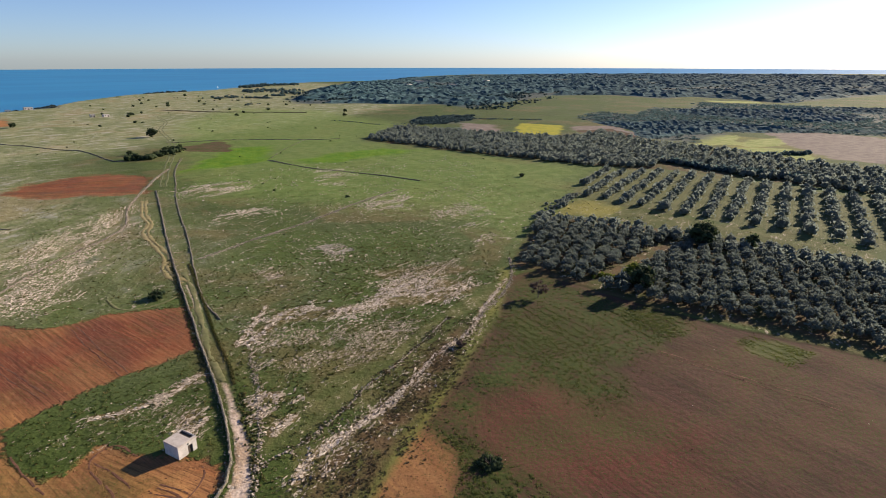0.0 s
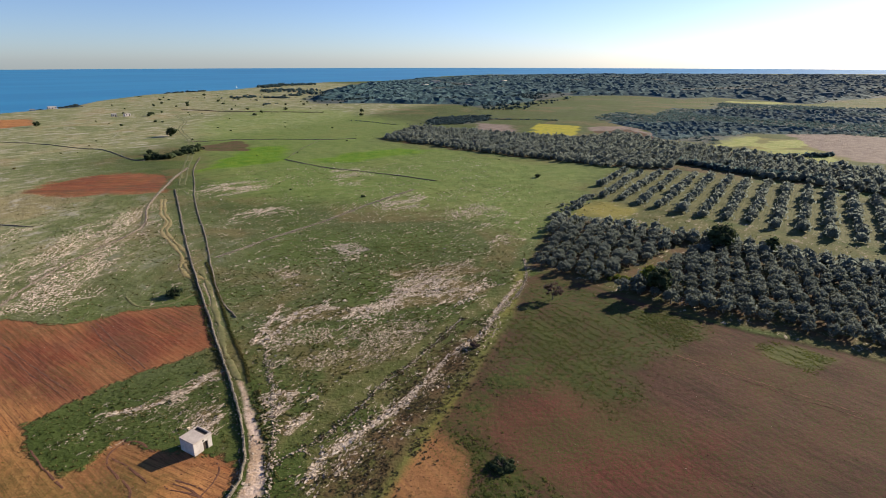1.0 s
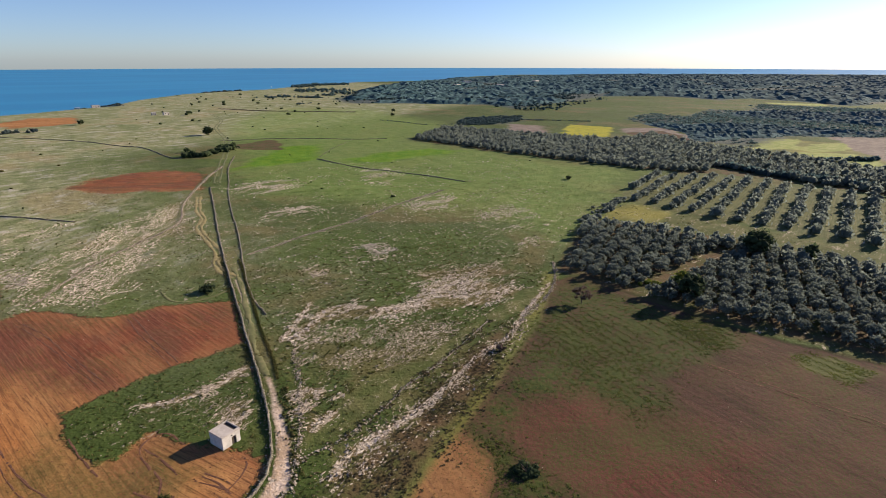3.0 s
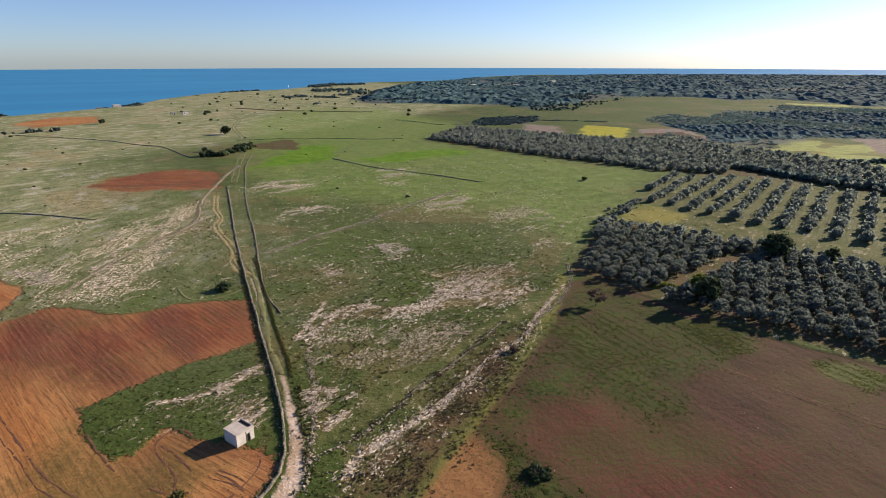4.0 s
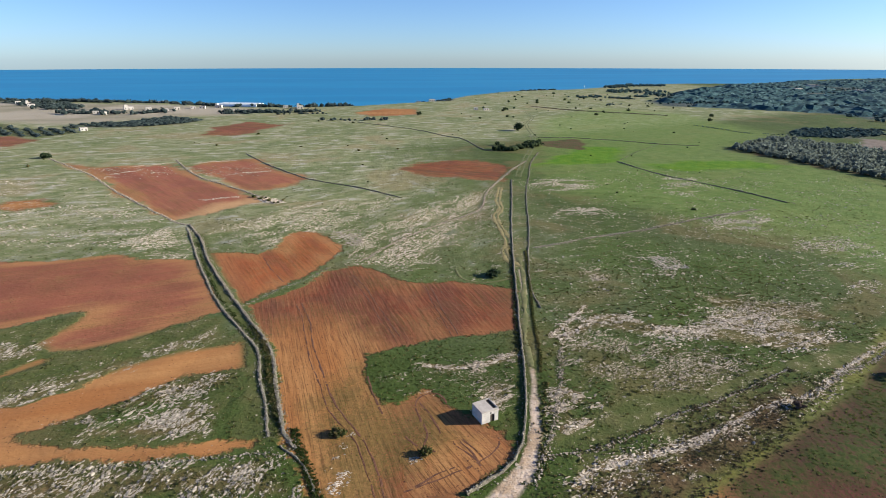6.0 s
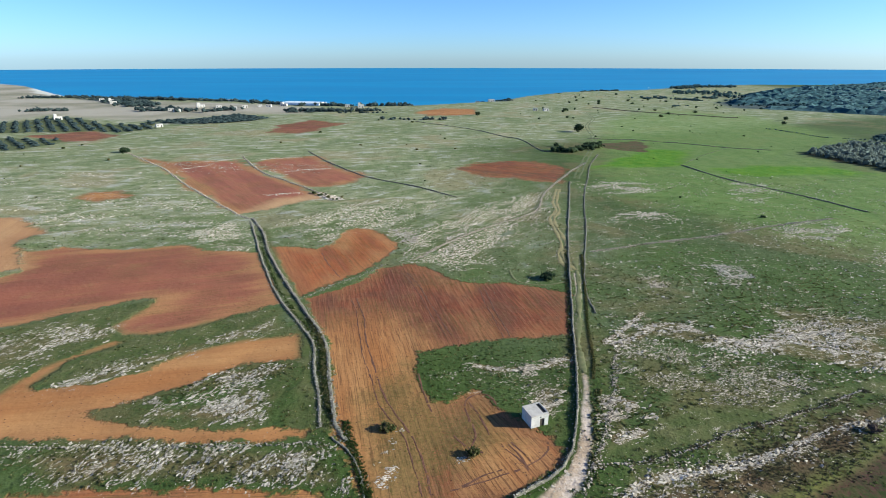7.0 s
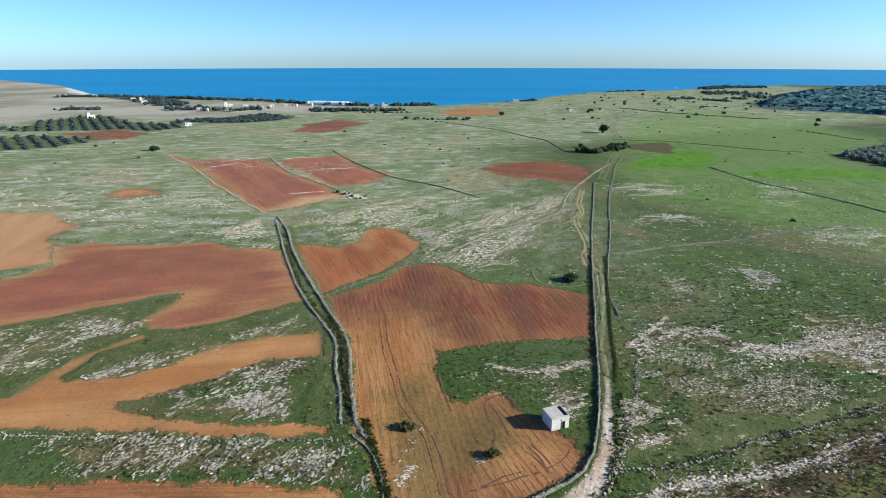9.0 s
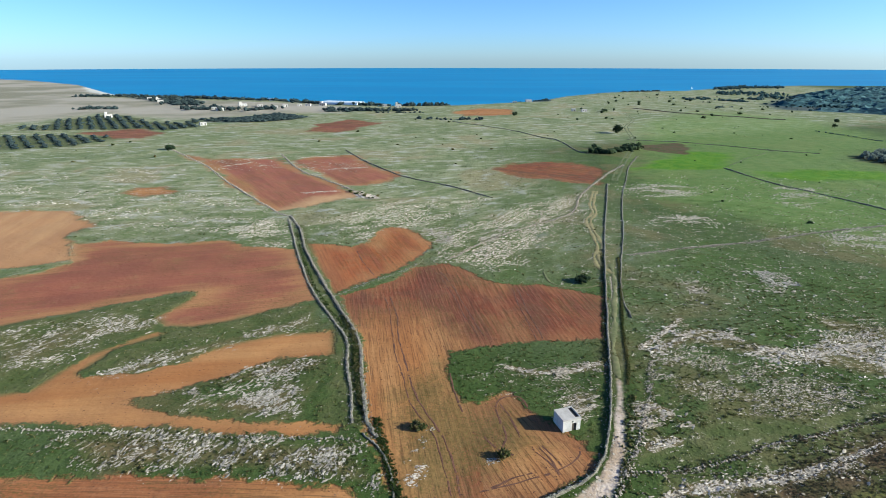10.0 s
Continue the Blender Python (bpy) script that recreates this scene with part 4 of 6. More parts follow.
# ---- ground: one sheet to beyond the shore ----
def ground_sheet():
    fine, rough = np.arange(-50, 84, 0.3), np.arange(84, 310, 4.0)
    turn = np.radians(np.concatenate([fine, rough]))
    reach = 38 * np.exp(np.arange(0, math.log(4900 / 38), 0.0085))
    reach = np.concatenate([[0.001, 4, 14, 26], reach])
    a, r = np.meshgrid(turn, reach)
    x, y = (r * np.sin(a)).ravel(), (r * np.cos(a)).ravel()
    columns, lines = len(turn), len(reach)
    i, j = np.meshgrid(np.arange(columns), np.arange(lines - 1))
    k = (i + 1) % columns
    faces = np.stack([j * columns + i, (j + 1) * columns + i, (j + 1) * columns + k, j * columns + k], axis=2).reshape(-1, 4)[:, ::-1]
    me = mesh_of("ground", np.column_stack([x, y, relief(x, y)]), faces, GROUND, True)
    layers = {}
    for name in ("soil", "sandy", "dull", "weeds", "sprout", "spring", "lawn", "lush", "yellow", "bare", "orchard", "wood", "beige", "redden", "rape", "dusty", "sprung", "dust", "chalk"):
        layers[name] = np.clip(np.max([inward(p, x, y) for p, _ in areas[name]], axis=0), -40, 40)
    meadow = inward(hut_meadow, x, y)
    layers["soil"] = np.minimum(layers["soil"], -meadow)
    layers["lawn"] = np.minimum(layers["lawn"], 0.6 - layers["soil"])
    layers["weeds"] = np.minimum(layers["weeds"], -inward(east_tan, x, y))
    layers["dull"] = np.minimum(layers["dull"], -inward(verge, x, y))
    layers["sandy"] = np.maximum(layers["sandy"], np.clip(18 - np.hypot(x + 22, (y - 88) * 0.45), -40, 40))
    strata, strike, near = np.zeros(len(x)), np.zeros(len(x)), np.full(len(x), -1e9)
    for outline, angle in ledges:
        d = inward(outline, x, y)
        m = d > near
        near[m] = d[m]
        strata[m] = (-x * math.sin(radians(angle)) + y * math.cos(radians(angle)))[m]
        strike[m] = (x * math.cos(radians(angle)) + y * math.sin(radians(angle)))[m]
    layers["strata"], layers["strike"] = strata, strike
    layers["rock"] = np.max([w * np.clip(inward(p, x, y) / 7 + 0.5, 0, 1) for p, w in areas["rock"]], axis=0)
    away = np.hypot(x, y)
    turf = np.clip(-np.maximum(layers["soil"], layers["dull"]) / 2, 0, 1)
    for line, wide in rock_bands:
        layers["rock"] = np.maximum(layers["rock"], np.clip(1.35 - off_line(line, x, y) / (wide + 0.4), 0, 1.35))
    layers["rock"] = np.maximum(layers["rock"], turf * (0.30 * np.clip((away - 90) / 60, 0, 1) * (x < 30) + 0.38 * (x >= 30) * np.clip((300 - away) / 60, 0, 1)))
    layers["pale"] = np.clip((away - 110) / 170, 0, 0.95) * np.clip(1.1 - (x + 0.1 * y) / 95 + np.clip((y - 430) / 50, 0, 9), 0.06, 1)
    layers["loose"] = 34 * np.clip((away - 190) / 200, 0, 1)
    layers["track"] = np.maximum(1.05 - off_line(track, x, y), 2.2 - off_line(track_n, x, y))
    layers["bald"] = np.clip((98 - y) / 22, 0.16, 0.42)
    layers["land"] = np.clip(inward(coast, x, y), -60, 60)
    across, along, depth, tone, till = np.zeros(len(x)), np.zeros(len(x)), np.full(len(x), -1e9), np.zeros(len(x)), np.ones(len(x))
    for p, angle, shade, worked in furrows:
        d = inward(p, x, y)
        if len(p) == len(hut_yard) and (p[0] == hut_yard[0]).all():
            d = np.where(d > -1, 60.0, d)
        m = d > depth
        depth[m] = d[m]
        tone[m], till[m] = shade, worked
        across[m] = (-x * math.sin(angle) + y * math.cos(angle))[m]
        along[m] = (x * math.cos(angle) + y * math.sin(angle))[m]
    layers["furrow"], layers["along"], layers["tone"], layers["till"] = across, along, tone, till
    for name, values in layers.items():
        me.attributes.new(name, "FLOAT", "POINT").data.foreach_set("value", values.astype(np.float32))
    return tagged(new("ground", me), "open coastal farmland of meadow, red soil and stone", "ground", kind="structure")


ground_sheet()


def sea_sheet():
    turn = np.linspace(0, 2 * np.pi, 361)[:-1]
    reach = np.array([600, 800, 1000, 1200, 1500, 2200, 3200, 4300, 5200])
    a, r = np.meshgrid(turn, reach)
    i, j = np.meshgrid(np.arange(360), np.arange(len(reach) - 1))
    k = (i + 1) % 360
    faces = np.stack([j * 360 + i, j * 360 + k, (j + 1) * 360 + k, (j + 1) * 360 + i], axis=2).reshape(-1, 4)[:, ::-1]
    me = mesh_of("water", np.column_stack([(r * np.sin(a)).ravel(), (r * np.cos(a)).ravel(), np.full(r.size, -1.2)]), faces, SEA)
    return tagged(new("water", me), "calm blue sea out to the horizon", "sea", kind="structure")


sea_sheet()


# ---- hut ----
def hut():
    side, tall = 3.45, 2.5
    h = side / 2
    x, y = 13.34, 87.98
    ob = thing("field_hut", "small whitewashed flat-roofed stone hut in the fields", "hut", (x, y, float(relief(x, y)) - 0.05), 23)
    bm = bmesh.new()
    w = 0.35
    door_l, door_r, door_h = 0.05, 0.95, 1.6
    box(bm, (-h, -h, 0), (door_l, -h + w, tall - 0.2))
    box(bm, (door_r, -h, 0), (h, -h + w, tall - 0.2))
    box(bm, (door_l, -h, door_h), (door_r, -h + w, tall - 0.2))
    part("front_wall", (bm, PLASTER), ob)
    for name, lo, hi in (("side_wall", (-h, -h + w, 0), (-h + w, h, tall - 0.2)), ("side_wall", (h - w, -h + w, 0), (h, h, tall - 0.2)), ("back_wall", (-h + w, h - w, 0), (h - w, h, tall - 0.2))):
        bm = bmesh.new()
        box(bm, lo, hi, 0.0)
        part(name, (bm, PLASTER), ob)
    # roof slab with a narrow open hatch along one side
    o, x0, x1, y0, y1 = h + 0.06, h - 0.9, h - 0.16, -h + 0.35, h - 0.2
    bm = bmesh.new()
    box(bm, (-o, -o, tall - 0.2), (x0, o, tall))
    box(bm, (x1, -o, tall - 0.2), (o, o, tall))
    box(bm, (x0, -o, tall - 0.2), (x1, y0, tall))
    box(bm, (x0, y1, tall - 0.2), (x1, o, tall))
    bmesh.ops.remove_doubles(bm, verts=bm.verts, dist=0.001)
    roof = part("roof", (bm, ROOFING), ob, "pale screed roof with an open hatch")
    # dark panel added below the opening so that the hatch reads black
    bm = bmesh.new()
    box(bm, (x0 + 0.002, y0 + 0.002, tall - 0.19), (x1 - 0.002, y1 - 0.002, tall - 0.13))
    part("hatch", (bm, WOOD), roof, "dark panel added in the roof hatch to make it read black")
    for lo, hi in (((x1 + 0.05, y0, tall + 0.002), (o - 0.03, o - 0.03, tall + 0.1)), ((x0, y1 + 0.05, tall + 0.002), (x1 + 0.048, o - 0.03, tall + 0.1))):
        bm = bmesh.new()
        box(bm, lo, hi, 0.02)
        part("kerb", (bm, PLASTER), roof)
    bm = bmesh.new()
    box(bm, (door_l, -h + 0.18, 0), (door_r, -h + 0.24, door_h))
    part("door", (bm, WOOD), ob, "dark weathered wooden door")
    bm = bmesh.new()
    box(bm, (-0.05, -h - 0.012, 1.78), (0.28, -h + 0.02, 2.05))
    part("window", (bm, GLASSY), ob, "small dark vent opening")


hut()


# ---- dry-stone walls ----
STONES = [rock_shape(np.random.default_rng(90 + i)) for i in range(6)]
CHIPS = [chip_shape(np.random.default_rng(130 + i)) for i in range(8)]


def dry_wall(name, points, label, seed, tall=0.9, wide=0.7, per_metre=9, ruin=0.25, mat=WALLSTONE, block=1.0):
    """A rubble bank with stones laid over its sides and top; ruin: how far it has fallen down."""
    rng = np.random.default_rng(seed)
    p = curve_through(points, 0.6)
    d = np.gradient(p, axis=0)
    d /= np.linalg.norm(d, axis=1)[:, None]
    side = np.column_stack([d[:, 1], -d[:, 0]])
    run = np.arange(len(p))
    p = p + side * (0.07 * np.sin(run * 0.21 + seed) + 0.04 * np.sin(run * 0.91 + 2.0 * seed) + rng.normal(size=len(p)) * 0.03)[:, None]
    fall = np.convolve(rng.uniform(0, 1, len(p) + 6), np.ones(7) / 7, "valid")
    fall = np.clip((fall - fall.min()) / (np.ptp(fall) + 1e-6), 0, 1)
    high = tall * (1 - ruin * fall) * rng.uniform(0.92, 1.06, len(p))
    ob = thing(name, label, "wall", kind="structure")
    ring = [(-0.62, -0.15), (-0.5, 0.45), (-0.36, 0.9), (0.0, 1.0), (0.36, 0.9), (0.5, 0.45), (0.62, -0.15)]
    base = relief(p[:, 0], p[:, 1])
    rows = []
    for u, v in ring:
        q = p + side * (u * wide * 0.7) + side * rng.normal(size=(len(p), 1)) * 0.03
        rows.append(np.column_stack([q, base + v * high * 0.72]))
    verts = np.stack(rows, axis=1).reshape(-1, 3)
    n = len(ring)
    i, j = np.meshgrid(np.arange(n - 1), np.arange(len(p) - 1))
    faces = np.stack([j * n + i, j * n + i + 1, (j + 1) * n + i + 1, (j + 1) * n + i], axis=2).reshape(-1, 4)
    if tall >= 0.35:
        part("core", mesh_of("core", verts, faces, BANK if mat is BANK else RUBBLE, False), ob)
    count = int(len(p) * 0.6 * per_metre)
    s = rng.uniform(0, len(p) - 1.001, count)
    k = s.astype(int)
    f = (s - k)[:, None]
    q = p[k] * (1 - f) + p[k + 1] * f
    u = rng.uniform(-0.62, 0.62, count)
    v = np.interp(np.abs(u), [0, 0.36, 0.5, 0.62], [1.0, 0.9, 0.5, 0.0])
    q = q + side[k] * (u * wide)[:, None]
    x, y = q[:, 0], q[:, 1]
    z = relief(x, y) + v * high[k] * 0.86
    # stones that have rolled off
    loose = rng.uniform(0, 1, count) < 0.2
    x = np.where(loose, x + side[k][:, 0] * np.sign(u) * rng.uniform(0.2, 0.9, count), x)
    y = np.where(loose, y + side[k][:, 1] * np.sign(u) * rng.uniform(0.2, 0.9, count), y)
    z = np.where(loose, relief(x, y) + 0.05, z)
    part("stones", strew("stones", STONES if name in ("lane_wall", "rubble_wall", "strip_wall", "double_wall") else CHIPS, rng, x, y, (0.06 + 0.18 * rng.uniform(0, 1, count) ** 1.8) * block, 0.75, mat, 0.25, 0.0, z), ob, "weathered grey limestone blocks")
    return ob


for i, (name, points, label, tall, wide, dense, ruin) in enumerate([
        ("lane_wall", lane_wall_a[:7], "pale dry-stone wall bending with the cart track", 0.85, 0.42, 19, 0.5),
        ("lane_wall", lane_wall_a[6:11], "long dry-stone wall of pale limestone beside the cart track", 0.8, 0.45, 18, 0.55),
        ("lane_wall", lane_wall_a[10:], "low broken far end of the lane wall", 0.55, 0.5, 15, 0.7),
        ("lane_wall", lane_wall_b, "low dry-stone wall along the grassy far side of the track", 0.5, 0.4, 9, 0.7),
        ("rubble_wall", rubble_wall, "tumbled dry-stone wall, half fallen, beside the track", 0.3, 0.8, 14, 0.95),
        ("double_wall", double_left, "pale dry-stone wall edging a green lane", 0.5, 0.6, 17, 0.7),
        ("double_wall", double_right, "dry-stone wall of grey stones above a ploughed field", 0.75, 0.8, 24, 0.8),
        ("bank_wall", double_a, "overgrown dry-stone wall at the foot of the field", 0.36, 0.4, 6, 0.7),
        ("terrace_wall", terrace_wall, "dark dry-stone wall edging red terraced fields", 0.4, 1.1, 9, 0.7),
        ("terrace_wall", upper_wall, "dark dry-stone wall between two red fields", 0.45, 1.1, 9, 0.7),
        ("ridge_wall", ridge_wall, "low dark dry-stone wall over the heath", 0.75, 0.5, 7, 0.8),
        ("meadow_wall", east_wall, "long dark dry-stone wall across the meadow", 0.75, 0.5, 7, 0.75),
        ("meadow_wall", spur_wall, "faint low stone wall across the meadow", 0.3, 0.7, 3, 0.8),
        ("path_wall", path_wall, "low pale rubble wall beside a footpath", 0.3, 0.5, 15, 0.8),
        ("old_wall", old_wall, "sunken remains of an old stone wall in the grass", 0.28, 0.7, 17, 0.9),
        ("far_wall", far_wall, "thin dark stone wall winding over the far heath", 0.8, 0.5, 4, 0.7),
        ("strip_wall", strip_wall_a, "low stone wall through dark scrub and boulders", 0.3, 0.35, 11, 0.8),
        ("strip_wall", strip_wall_b, "pale tumbled rubble wall at the edge of the red field", 0.3, 0.7, 14, 0.9),
        ("low_wall", low_wall, "low white-topped stone wall edging a strip field", 0.32, 0.4, 9, 0.8),
        ("heart_wall", heart_wall, "low line of cleared stones between two fields", 0.25, 0.8, 7, 0.9),
        ("far_wall", far_lane, "thin dark stone wall beyond the bright meadow", 0.7, 0.5, 4, 0.7),
        ("far_bank", far_bank, "long brown earth bank far across the meadows", 1.2, 6.0, 2, 0.6)]):
    dry_wall(name, points, label, 300 + i, tall, wide, dense, ruin, BANK if name == "far_bank" else LIMESTONE if name in ("path_wall", "old_wall", "rubble_wall", "strip_wall", "terrace_wall") else OLDSTONE if name == "bank_wall" else WALLSTONE, 1.4 if name in ("path_wall", "old_wall") else 0.78 if name in ("lane_wall", "double_wall", "bank_wall") else 1.0)


# ---- earth tracks worn by wheels ----
def wheel_track(name, points, label, off, half, mat, seed):
    rng = np.random.default_rng(seed)
    p = curve_through(points, 0.8)
    d = np.gradient(p, axis=0)
    d /= np.linalg.norm(d, axis=1)[:, None]
    side = np.column_stack([d[:, 1], -d[:, 0]])
    run = np.arange(len(p))
    p = p + side * (off + 0.18 * np.sin(run * 0.17 + seed) + 0.1 * np.sin(run * 0.53))[:, None]
    w = (half * (0.85 + 0.25 * np.sin(run * 0.31 + seed)) + rng.uniform(-0.25, 0.25, len(p)) * half)[:, None]
    rows = []
    for u, v in ((-1, -0.03), (-0.6, 0.05), (0, 0.03), (0.6, 0.05), (1, -0.03)):
        q = p + side * w * u
        rows.append(np.column_stack([q, relief(q[:, 0], q[:, 1]) + v + 0.05]))
    i, j = np.meshgrid(np.arange(4), np.arange(len(p) - 1))
    faces = np.stack([j * 5 + i, j * 5 + i + 1, (j + 1) * 5 + i + 1, (j + 1) * 5 + i], axis=2).reshape(-1, 4)
    return tagged(new(name, mesh_of(name, np.stack(rows, axis=1).reshape(-1, 3), faces, mat, True)), label, "track", kind="structure")


for k, off in enumerate((-0.95, 0.95)):
    wheel_track("wheel_track", spur, "ochre wheel track winding over the heath", 0.85 * off, 0.72, OCHRE, 5 + k)
    wheel_track("wheel_track", track_n, "faint wheel track in the far grassy lane", 1.5 * off, 0.6, TURF, 8 + k)
wheel_track("grass_lane", [(36.6, 175), (35.2, 165), (33.2, 151), (30.6, 137), (27.9, 124), (26.3, 112), (25.5, 104)], "yellowish grass trodden between two lane walls", 0.0, 0.75, LANE, 14)
wheel_track("foot_track", [(x - 0.9, y) for x, y in path_wall], "narrow pale footpath beside a rubble wall", 0.0, 0.7, LANE, 16)
wheel_track("foot_track", [(14.4, 166.4), (15.8, 158), (20.1, 154.6), (24.7, 154.3), (31, 156.6)], "faint trodden path curving round a bush", 0.0, 0.4, LANE, 12)


# ---- wheel ruts in the ploughed fields ----
def rut(points, seed, aside=0.0):
    rng = np.random.default_rng(seed)
    p = curve_through(points, 0.5)
    d = np.gradient(p, axis=0)
    d /= np.linalg.norm(d, axis=1)[:, None]
    side = np.column_stack([d[:, 1], -d[:, 0]])
    p = p + side * (aside + 0.12 * np.sin(np.arange(len(p)) * 0.17 + seed) + 0.06 * np.sin(np.arange(len(p)) * 0.63))[:, None]
    k = np.arange(len(p))
    w = np.clip((0.16 if aside == 0 else 0.11) + 0.06 * np.sin(k * 0.37 + seed) * np.sin(k * 0.11 + 2 * seed) + rng.uniform(-0.035, 0.045, len(p)), 0.004, 1)[:, None]
    rows = []
    for u, v in ((-1, 0.0), (-0.5, 0.02), (0, 0.006), (0.5, 0.02), (1, 0.0)):
        q = p + side * w * u
        rows.append(np.column_stack([q, relief(q[:, 0], q[:, 1]) + v + 0.012]))
    verts = np.stack(rows, axis=1).reshape(-1, 3)
    i, j = np.meshgrid(np.arange(4), np.arange(len(p) - 1))
    faces = np.stack([j * 5 + i, j * 5 + i + 1, (j + 1) * 5 + i + 1, (j + 1) * 5 + i], axis=2)
    worn = np.sin(np.arange(len(p) - 1) * 0.29 + 3 * seed) + rng.normal(size=len(p) - 1) * 0.5 > -1.35
    faces = faces[worn].reshape(-1, 4)
    ob = new("wheel_rut", mesh_of("wheel_rut", verts, faces, RUT, False))
    return tagged(ob, "dark tractor wheel rut pressed into ploughed earth", "rut", kind="structure")


for i, line in enumerate(wheel_ruts + yard_ruts + field_ruts):
    rut(line, i)
for i, line in enumerate(wheel_ruts[:3] + field_ruts):
    rut(line, 40 + i, 1.5)


# ---- trees ----
def crown_mesh(name, seed, mat, spread, tall, foot, puffs, leaves, leaf=0.2, small=1.0):
    """A crown of many small uneven puffs and loose leaves, with gaps."""
    rng = np.random.default_rng(seed)
    verts, faces, start = [], [], 0
    base_v, base_f = ico(1)
    centres = []
    for i in range(puffs):
        up = rng.uniform(-0.75, 1)
        a = rng.uniform(0, 2 * math.pi)
        r = math.sqrt(max(0.0, 1 - up * up)) * rng.uniform(0.45, 0.95)
        c = np.array([r * math.cos(a) * spread, r * math.sin(a) * spread, foot + (up * 0.42 + 0.45) * tall])
        g = spread * rng.uniform(0.20, 0.36) * small
        v = base_v * rng.uniform(0.6, 1.2, (len(base_v), 1)) * g * np.array([1, 1, 0.8]) + c
        verts.append(v), faces.append(base_f + start)
        start += len(v)
        centres.append((c, g))
    for i in range(leaves):
        c, g = centres[rng.integers(len(centres))]
        d = rng.normal(size=3)
        d /= np.linalg.norm(d)
        v = c + d * g * rng.uniform(0.9, 1.45) + rng.normal(size=(3, 3)) * leaf
        verts.append(v), faces.append(np.array([[0, 1, 2]]) + start)
        start += 3
    return mesh_of(name, np.vstack(verts), np.vstack(faces), mat)


def trunk_mesh(name, seed, tall, thick, limbs, reach):
    """A tapered, leaning trunk that forks into limbs."""
    rng = np.random.default_rng(seed)
    verts, faces = [], []

    def limb(a, b, ra, rb, sides=7):
        a, b = np.array(a, float), np.array(b, float)
        mid = (a + b) / 2 + rng.normal(size=3) * 0.06 * np.linalg.norm(b - a)
        start = len(verts)
        for c, r in ((a, ra), (mid, (ra + rb) / 2), (b, rb)):
            for k in range(sides):
                w = 2 * math.pi * k / sides
                verts.append(c + np.array([math.cos(w), math.sin(w), 0]) * r)
        for level in range(2):
            for k in range(sides):
                p, q = start + level * sides + k, start + level * sides + (k + 1) % sides
                faces.append([p, q, q + sides, p + sides])
    fork = np.array([rng.normal() * 0.1 * tall, rng.normal() * 0.1 * tall, tall])
    limb((0, 0, -0.3), fork, thick, thick * 0.7)
    for i in range(limbs):
        a = 2 * math.pi * (i + rng.uniform(-0.3, 0.3)) / limbs
        end = fork + np.array([math.cos(a) * reach, math.sin(a) * reach, reach * rng.uniform(0.8, 1.5)])
        limb(fork, end, thick * 0.5, thick * 0.16)
    return mesh_of(name, np.array(verts), np.array(faces), BARK, True)


def tree_thing(name, label, category, seed, mat, spread, tall, foot, puffs, leaves, leaf=0.2, limbs=4, group="", small=1.0):
    ob = thing(name, label, category, group=group)
    part("trunk", trunk_mesh("trunk", seed, foot + tall * 0.15, 0.07 * spread + 0.08, limbs, spread * 0.5), ob)
    part("crown", crown_mesh("crown", seed + 1, mat, spread, tall, foot, puffs, leaves, leaf, small), ob)
    return ob


def plant(ob, x, y, turn=0.0, size=1.0, first=False, stretch=1.0):
    m = pose(x, y, float(relief(x, y)), 0, 0, turn)
    if first:
        ob.matrix_world = m @ Matrix.Diagonal((size, size, size * stretch, 1))
        return ob
    new_ob = copy_thing(ob, m)
    new_ob.scale = (size, size, size * stretch)
    return new_ob


def grid_points(outline, across, along, angle, rng, jitter, inset=0.0):
    p = np.asarray(outline, float)
    c = p.mean(0)
    n = int(np.ptp(p, axis=0).max() / min(across, along)) + 2
    i, j = np.meshgrid(np.arange(-n, n + 1), np.arange(-n, n + 1))
    ca, sa = math.cos(radians(angle)), math.sin(radians(angle))
    u, v = i.ravel() * along, j.ravel() * across
    x, y = c[0] + u * ca - v * sa + rng.normal(size=u.shape) * jitter, c[1] + u * sa + v * ca + rng.normal(size=u.shape) * jitter
    keep = inward(outline, x, y) > inset
    return x[keep], y[keep]


def olive_grove():
    rng = np.random.default_rng(7)
    kinds = [tree_thing("olive_tree", "grey-green olive tree in a dense old grove", "tree", 40 + 7 * i, OLIVE, 2.0, 2.6, 0.7, 50, 560, 0.14, small=0.64, group="olive grove") for i in range(5)]
    x, y = grid_points(olive_ground, 4.4, 4.2, 30, rng, 0.4, 3.0)
    ride = off_line([(128, 92), (176, 98)], x, y) > 2.6
    x, y = x[ride], y[ride]
    far = np.argsort(np.hypot(x - 60, y - 60))
    for k, i in enumerate(far[:300]):
        plant(kinds[k % 5], x[i], y[i], rng.uniform(0, 360), rng.uniform(0.85, 1.2), k < 5, rng.uniform(0.85, 1.12))
    return x[far[300:]], y[far[300:]]


rest_x, rest_y = olive_grove()
rng = np.random.default_rng(11)
CROWNS = [lumpy_shape(np.random.default_rng(500 + i), 1, 80, 0.2) for i in range(8)]
BUSHES = [tuft_shape(np.random.default_rng(720 + i), 14, 1.0, 0.42) for i in range(6)]
CANOPY = [lumpy_shape(np.random.default_rng(560 + i), 1, 8, 0.3) for i in range(8)]
CLUMPS = [lumpy_shape(np.random.default_rng(520 + i), 1, 12, 0.34) for i in range(6)]


def trees_stuff(name, label, shapes, x, y, size, flat, mat):
    return tagged(new(name, strew(name, shapes, rng, x, y, size, flat, mat, 0.0, -0.1)), label, "trees", kind="stuff")


